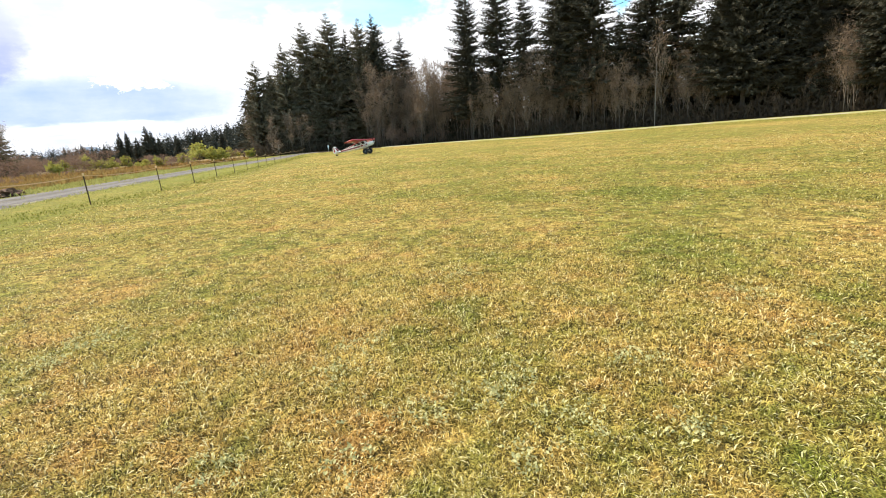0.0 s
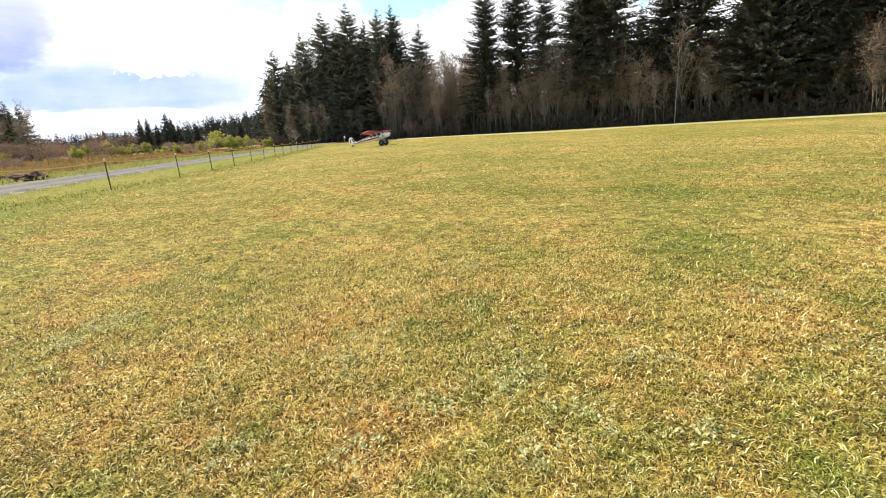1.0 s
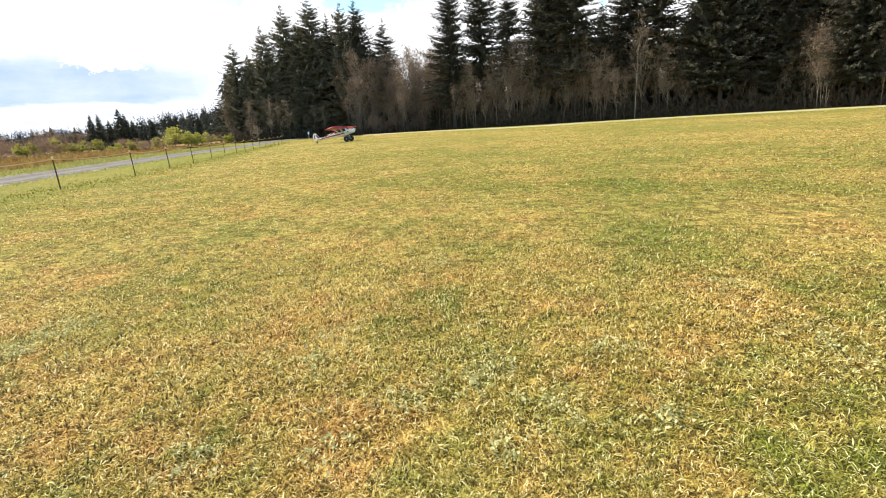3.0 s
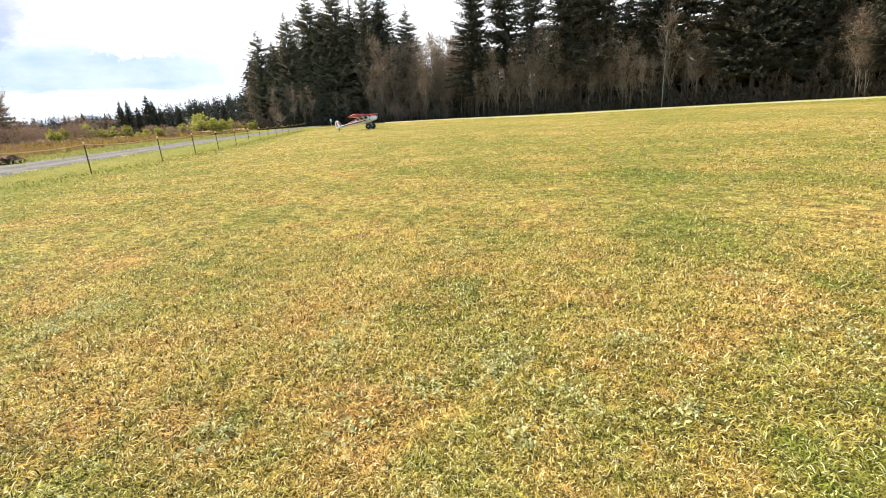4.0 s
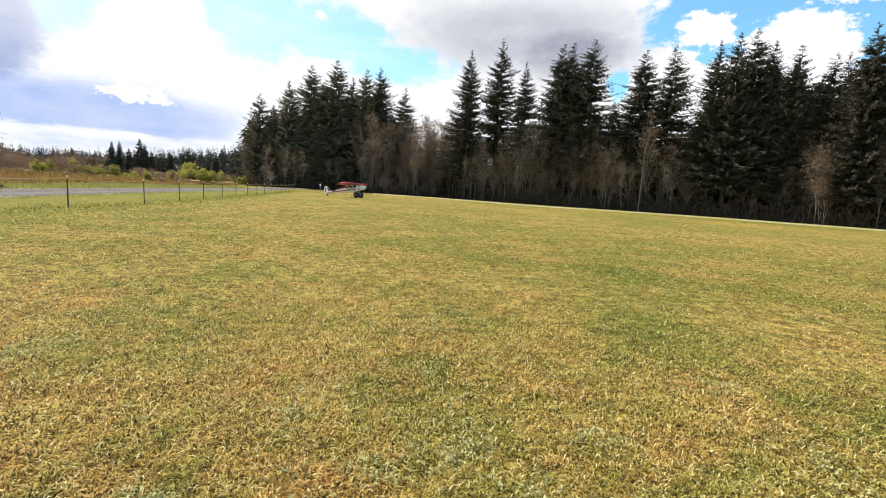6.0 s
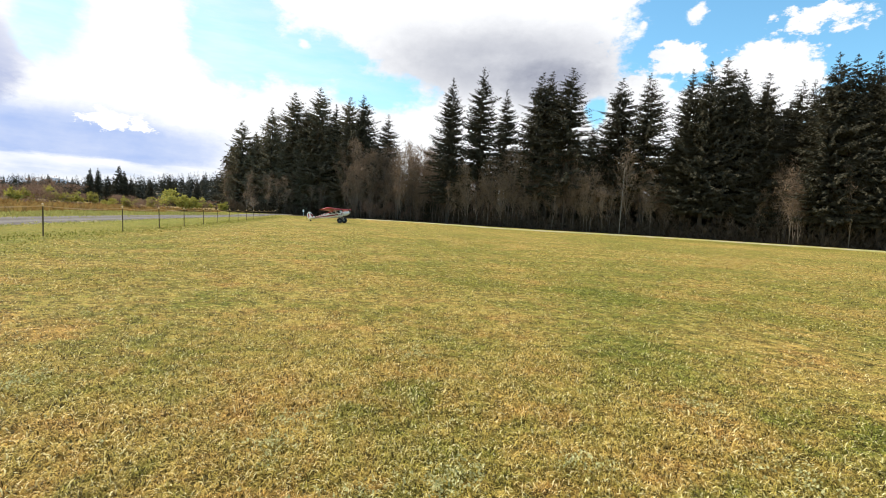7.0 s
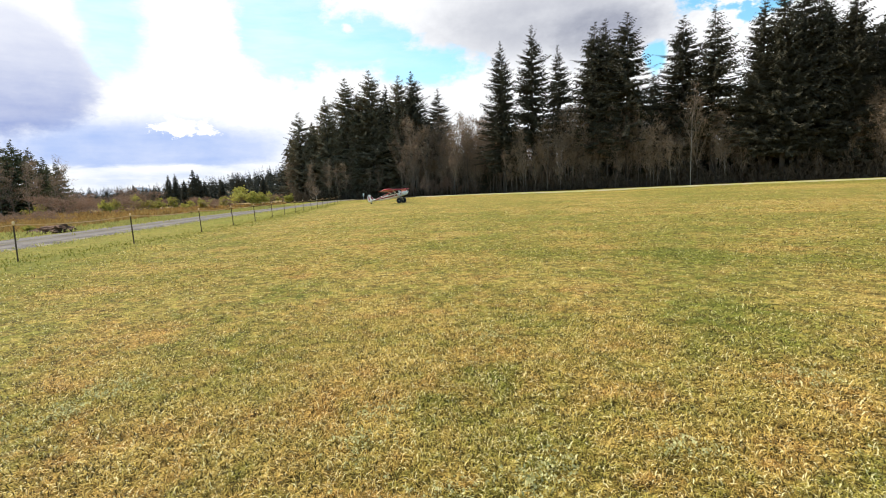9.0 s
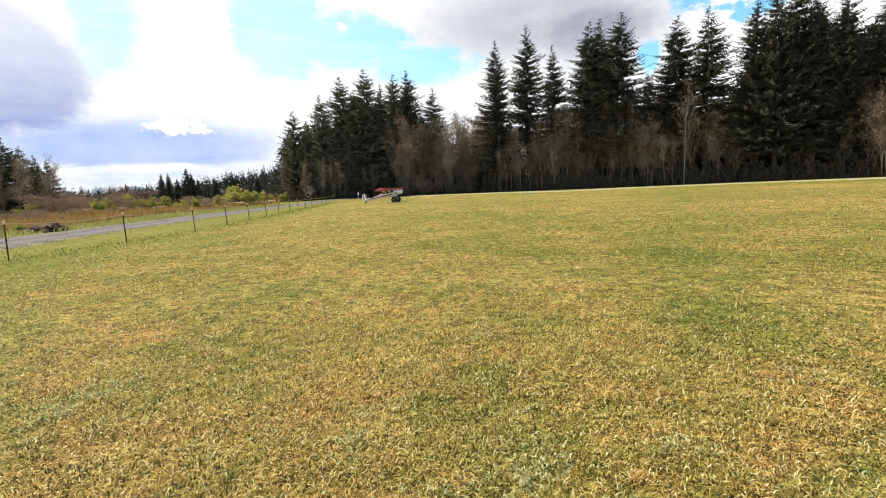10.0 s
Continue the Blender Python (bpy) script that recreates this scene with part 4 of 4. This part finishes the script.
# wing: an aerofoil with rounded tips
AERO = [(0.0, 0.0), (0.02, 0.045), (0.08, 0.085), (0.25, 0.12), (0.45, 0.112), (0.7, 0.07), (1.0, 0.004), (0.7, -0.012), (0.4, -0.02), (0.15, -0.026), (0.04, -0.022)]


def wing_ring(y, x_front, chord, z, thick=1.0):
    return [(x_front - u * chord, y, z + h * chord * thick) for u, h in AERO]


for sgn in (1, -1):
    stations = [(0.0, 0.42, 1.62, 0.66), (0.45, 0.42, 1.62, 0.66), (2.5, 0.42, 1.62, 0.70), (4.9, 0.42, 1.62, 0.745), (5.2, 0.36, 1.5, 0.755), (5.36, 0.2, 1.1, 0.775)]
    w_ob = part("wing", mesh_of("wing", *loft([wing_ring(sgn * y, xf, c, z, 1.0 if y < 5.1 else 0.6) for y, xf, c, z in stations]), M_RED, True), plane, "red fabric wing panel")
    fl = loft([[(xf - 1.24 + dx, sgn * y, z + dz) for dx, dz in ((0.0, 0.045), (-0.2, 0.03), (-0.395, 0.006), (-0.2, -0.022), (0.0, -0.024))] for y, xf, z in ((2.8, 0.42, 0.712), (4.85, 0.42, 0.75))])
    part("aileron", mesh_of("aileron", *fl, M_RED, True), w_ob, "red aileron")
    fl = loft([[(xf - 1.24 + dx, sgn * y, z + dz) for dx, dz in ((0.0, 0.045), (-0.2, 0.03), (-0.395, 0.006), (-0.2, -0.022), (0.0, -0.024))] for y, xf, z in ((0.6, 0.42, 0.668), (2.7, 0.42, 0.71))])
    part("flap", mesh_of("flap", *fl, M_WHITE, True), w_ob, "white flap")
    for xs in (0.25, -0.75):
        v, f = tube([(0.18 if xs > 0 else -0.15, sgn * 0.40, -0.40), (xs, sgn * 2.75, 0.70)], 0.035, 8)
        part("strut", mesh_of("strut", v, f, M_WHITE, True), plane, "white wing strut")
    for a, b in (((0.30, sgn * 0.36, -0.40), (0.27, sgn * 0.92, -1.03)), ((-0.35, sgn * 0.36, -0.42), (0.2, sgn * 0.9, -1.03))):
        v, f = tube([a, b], 0.035, 8)
        part("gear_leg", mesh_of("gear_leg", v, f, M_WHITE, True), plane)
    v, f = tube([(0.25, sgn * 0.88, -1.05), (0.25, sgn * 1.18, -1.05)], 0.04, 8)
    part("axle", mesh_of("axle", v, f, M_METAL, True), plane)
    tyre_rings = []
    for i in range(28):
        a = 2 * math.pi * i / 28
        tyre_rings.append([(0.25 + (0.285 + 0.175 * math.cos(b)) * math.cos(a), sgn * 1.05 + 0.2 * math.sin(b), -1.05 + (0.285 + 0.175 * math.cos(b)) * math.sin(a)) for b in [2 * math.pi * j / 12 for j in range(12)]])
    tv, tf = loft(tyre_rings + [tyre_rings[0]], False)
    wheel = part("wheel", mesh_of("wheel", *tube([(0.25, sgn * 0.97, -1.05), (0.25, sgn * 1.13, -1.05)], 0.13, 14), M_METAL, True), plane, "metal wheel hub")
    part("tyre", mesh_of("tyre", tv, tf, M_RUBBER, True), wheel, "fat black bush tyre")
    # tailplane
    tp = loft([[(-3.95 - k, sgn * y, 0.13 + hz) for k, hz in ((0.0 + s, 0.0), (0.25 + s, 0.035), (0.9 - s, 0.0), (0.25 + s, -0.035))] for y, s in ((0.03, 0.0), (0.9, 0.12), (1.35, 0.22), (1.58, 0.4))])
    part("tailplane", mesh_of("tailplane", *tp, M_WHITE, True), plane, "white tailplane half")
    # cabin glass, door outline and trim stripes on the body's side
    for xa, xb, za, zb, nm in ((0.30, -0.38, 0.16, 0.55, "side_window"), (-0.44, -1.05, 0.18, 0.55, "side_window"), (-1.1, -1.55, 0.22, 0.48, "rear_window")):
        pts = [(xa, za), (xb, za), (xb, zb), (xa - 0.1, zb)]
        rings = [[(x, sgn * (y - 0.035 * max(0.0, (-x - 0.9) * 1.6)), z) for x, z in pts] for y in (0.37, 0.428)]
        part(nm, mesh_of(nm, *loft(rings), M_GLASS), plane, "dark window glass")

    def side_half(x):
        xs, hs = (0.62, 0.0, -0.8, -1.5, -2.4, -3.4, -4.3, -4.95), (0.40, 0.42, 0.42, 0.38, 0.29, 0.19, 0.10, 0.035)
        return float(np.interp(-x, [-a for a in xs], hs))

    def stripe(name, line, mat, label, holder):
        rings = []
        for x, lo, hi in line:
            h = side_half(x)
            rings.append([(x, sgn * (h - 0.03), lo), (x, sgn * (h + 0.006), lo), (x, sgn * (h + 0.006), hi), (x, sgn * (h - 0.03), hi)])
        return part(name, mesh_of(name, *loft(rings), mat), holder, label)

    stripe("trim_stripe", [(0.62, -0.14, 0.06), (-0.8, -0.15, 0.06), (-1.5, -0.13, 0.08), (-2.4, -0.06, 0.12), (-3.4, 0.02, 0.14), (-4.3, 0.06, 0.13)], M_MAROON, "dark red side stripe", plane)
    stripe("trim_stripe", [(-0.8, 0.58, 0.66), (-1.5, 0.44, 0.56), (-2.4, 0.25, 0.38), (-3.4, 0.17, 0.26), (-4.1, 0.14, 0.19)], M_RED, "red upper side stripe", plane)
# roof, windscreen, fin
v, f = loft([[(0.64, y, 0.36), (0.60, y, 0.40), (0.30, y * 0.95, 0.70), (0.36, y * 0.95, 0.66)] for y in (-0.38, -0.2, 0.0, 0.2, 0.38)])
part("windscreen", mesh_of("windscreen", v, f, M_GLASS), plane, "dark sloping windscreen")
v, f = loft([[(0.40, y * 0.42, 0.70 + 0.03 * (1 - y * y)), (-0.8, y * 0.42, 0.73 + 0.03 * (1 - y * y)), (-1.6, y * 0.36, 0.60 + 0.03 * (1 - y * y)), (-1.6, y * 0.34, 0.52), (-0.8, y * 0.40, 0.64), (0.40, y * 0.40, 0.64)] for y in (-1, -0.5, 0, 0.5, 1)])
part("roof", mesh_of("roof", v, f, M_RED, True), plane, "red cabin roof")
FIN = [(-4.05, 0.18), (-4.35, 0.42), (-4.6, 0.88), (-4.72, 1.12), (-4.86, 1.2), (-4.97, 1.18), (-4.97, 0.1)]
RUD = [(-4.98, 0.06), (-4.98, 1.2), (-5.14, 1.18), (-5.28, 1.0), (-5.38, 0.7), (-5.38, 0.35), (-5.28, 0.12), (-5.12, 0.04)]
for nm, shape, lab in (("fin", FIN, "white tail fin"), ("rudder", RUD, "white rudder")):
    part(nm, mesh_of(nm, *loft([[(x, y, z) for x, z in shape] for y in (-0.03, 0.0, 0.03)]), M_WHITE), plane, lab)
for sgn in (1, -1):
    V, F = loft([[(x, sgn * y, z) for x, z in ((-4.32, 0.36), (-4.62, 0.88), (-4.86, 0.92), (-4.60, 0.28))] for y in (0.02, 0.036)])
    part("fin_stripe", mesh_of("fin_stripe", V, F, M_MAROON), plane, "dark red slanted tail stripe")
    V, F = loft([[(x, sgn * y, z) for x, z in ((-5.02, 0.32), (-5.02, 1.02), (-5.16, 0.95), (-5.22, 0.32))] for y in (0.02, 0.036)])
    part("fin_stripe", mesh_of("fin_stripe", V, F, M_RED), plane, "red rudder panel")
v, f = tube([(-4.8, 0, 0.04), (-4.95, 0, -0.14), (-4.95, 0, -0.2)], 0.025, 8)
part("tail_spring", mesh_of("tail_spring", v, f, M_METAL, True), plane)
v, f = tube([(-4.95, -0.05, -0.21), (-4.95, 0.05, -0.21)], 0.14, 16)
part("tail_wheel", mesh_of("tail_wheel", v, f, M_RUBBER, True), plane, "small black tail wheel")
lo_main, lo_tail = Vector((0.25, 0, -1.51)), Vector((-4.95, 0, -0.35))
pitch = math.atan2(lo_tail.z - lo_main.z, lo_main.x - lo_tail.x)
tilt = Matrix.Rotation(-pitch, 4, "Y")
contact = (tilt @ lo_main)
plane.matrix_basis = Matrix.Translation((PLANE_AT[0], PLANE_AT[1], rise(*PLANE_AT) - contact.z - 0.02)) @ Matrix.Rotation(radians(PLANE_TURN), 4, "Z") @ tilt

# ---- grass of the field, as single blades where it is near ----
g = np.random.default_rng(31)
LATTICE = g.uniform(0, 1, (256, 256))


def patchy(x, y, size):
    """Smooth random field between 0 and 1 with features of the given size."""
    u, v = x / size + 400.3, y / size + 400.7
    i, j = np.floor(u).astype(int), np.floor(v).astype(int)
    a, b = u - i, v - j
    a, b = a * a * (3 - 2 * a), b * b * (3 - 2 * b)
    top = LATTICE[i % 256, j % 256] * (1 - a) + LATTICE[(i + 1) % 256, j % 256] * a
    low = LATTICE[i % 256, (j + 1) % 256] * (1 - a) + LATTICE[(i + 1) % 256, (j + 1) % 256] * a
    return top * (1 - b) + low * b


def ground_height(x, y):
    return np.array([rise(a, b) + (0.03 * noise.noise((a * 0.12, b * 0.12, 3.0)) if 4 < math.hypot(a, b) < 60 else 0.0) for a, b in zip(x, y)])


def blades(n, near, far, label, mat, length, width, clump, curled):
    """Short matted blades in clumps over the field, coarser with distance."""
    az = np.radians(g.uniform(-53.0, 53.0, 2 * n))
    rr = near * (far / near) ** (g.uniform(0, 1, 2 * n) ** 1.05)
    x, y = rr * np.sin(az), rr * np.cos(az)
    tall = 0.6 * patchy(x, y, clump) + 0.4 * patchy(y + 31.0, x, clump * 3.3)
    fade = np.clip((far - rr) / (0.55 * far), 0.0, 1.0)
    keep = np.flatnonzero(g.uniform(0, 1, 2 * n) < fade * np.clip(0.32 + 1.7 * (tall - 0.32), 0.12, 1.0))[:n]
    keep = keep[x[keep] + 0.16 * y[keep] > -9.5 - 2.0 * tall[keep]]
    x, y, rr, tall = x[keep], y[keep], rr[keep], tall[keep]
    n = len(x)
    lean = np.where(g.uniform(0, 1, n) < 0.35, g.uniform(0.25, 0.9, n), g.uniform(0.85, 1.5, n))
    turn = g.uniform(0, 6.283, n)
    big = np.clip(rr / near, 1.0, 3.2) ** 0.75
    ln = length * big ** 0.6 * g.uniform(0.5, 1.5, n)
    out = np.stack([np.cos(turn), np.sin(turn), 0 * x], 1)
    d = out * np.sin(lean)[:, None] + np.array([0, 0, 1.0]) * np.cos(lean)[:, None]
    foot = np.stack([x, y, ground_height(x, y) + 0.045 * np.clip(tall - 0.25, 0, 1) * g.uniform(0.0, 1.0, n)], 1)
    side = np.stack([-np.sin(turn), np.cos(turn), 0 * x], 1) * (width * big * g.uniform(0.5, 1.4, n))[:, None]
    twist = side * g.uniform(-0.5, 0.5, (n, 1)) * 6.0
    bend = foot + d * (ln * 0.5)[:, None]
    tip = foot + d * ln[:, None] + (out * 0.15 - np.array([0, 0, 0.3])) * ln[:, None] + twist
    me = bpy.data.meshes.new("grass")
    k = np.arange(n)[:, None]
    if curled:
        v = np.stack([foot - side * 0.7, foot + side * 0.7, bend + side, bend - side, tip], 1).reshape(-1, 3)
        faces = (k * 5 + np.array([0, 1, 2, 3])).tolist() + (k * 5 + np.array([3, 2, 4])).tolist()
    else:
        v = np.stack([foot, bend + side, tip, bend - side], 1).reshape(-1, 3)
        faces = (k * 4 + np.arange(4)).tolist()
    me.from_pydata(v.tolist(), [], faces)
    me.materials.append(mat)
    me.update()
    return tagged(new("grass", me), label, "grass", kind="stuff")


blades(230000, 1.25, 9.0, "short curled dry and green mown grass blades", M_BLADE, 0.031, 0.0017, 0.06, True)
blades(150000, 3.2, 22.0, "short dry mown grass blades of the field", M_BLADE, 0.034, 0.0027, 0.13, False)
blades(110000, 11.0, 75.0, "short dry mown grass further over the field", M_BLADE_FAR, 0.055, 0.0075, 0.40, False)

# low broad-leaved weeds: patches of them, x, y and radius
WEED_PATCHES = [(-0.17, 2.66, 0.22), (0.27, 2.84, 0.23), (0.44, 3.01, 0.24), (0.7, 2.46, 0.22), (1.26, 2.3, 0.22), (2.77, 3.13, 0.29), (2.69, 2.73, 0.27), (-0.61, 2.24, 0.2), (-1.26, 2.28, 0.22), (-3.27, 4.47, 0.35), (-3.43, 4.19, 0.34), (-3.47, 3.83, 0.33), (2.75, 4.25, 0.33), (0.09, 5.67, 0.36), (-0.85, 3.25, 0.25), (0.34, 2.19, 0.2), (1.25, 3.18, 0.25), (-0.77, 3.74, 0.27)]


def weeds(n):
    """Low rosettes of broad leaves in the turf."""
    B, T, S, W = [], [], [], []
    for i in range(n):
        if i % 5 < 2:
            px, py, pr = WEED_PATCHES[int(g.integers(len(WEED_PATCHES)))]
            x, y = g.normal(px, pr * 0.42), g.normal(py, pr * 0.42)
        else:
            r, a = 1.6 + 10.0 * g.uniform(0, 1) ** 1.1, radians(g.uniform(-52, 52))
            x, y = r * math.sin(a), r * math.cos(a)
            if noise.noise((x * 1.3, y * 1.3, 4.0)) < 0.16:
                continue
        k = int(g.integers(4, 8))
        t = g.uniform(0, 6.283, k)
        ln = g.uniform(0.010, 0.030, (k, 1))
        way = unit(np.stack([np.cos(t), np.sin(t), g.uniform(0.0, 1.3, k)], 1))
        p = np.array([x, y, 0.044]) + g.normal(0, 0.016, (k, 3)) * np.array([1, 1, 0.5])
        B.append(p)
        T.append(p + way * ln)
        S.append(unit(np.cross(way, np.array([0, 0, 1.0]) + g.normal(0, 0.35, (k, 3)))))
        W.append(ln * 0.33)
    return mesh_of("weeds", *kites(np.concatenate(B), np.concatenate(T), np.concatenate(S), np.concatenate(W)), M_WEED)


tagged(new("weeds", weeds(1700)), "low broad-leaved weeds in the mown turf", "weeds", kind="stuff")
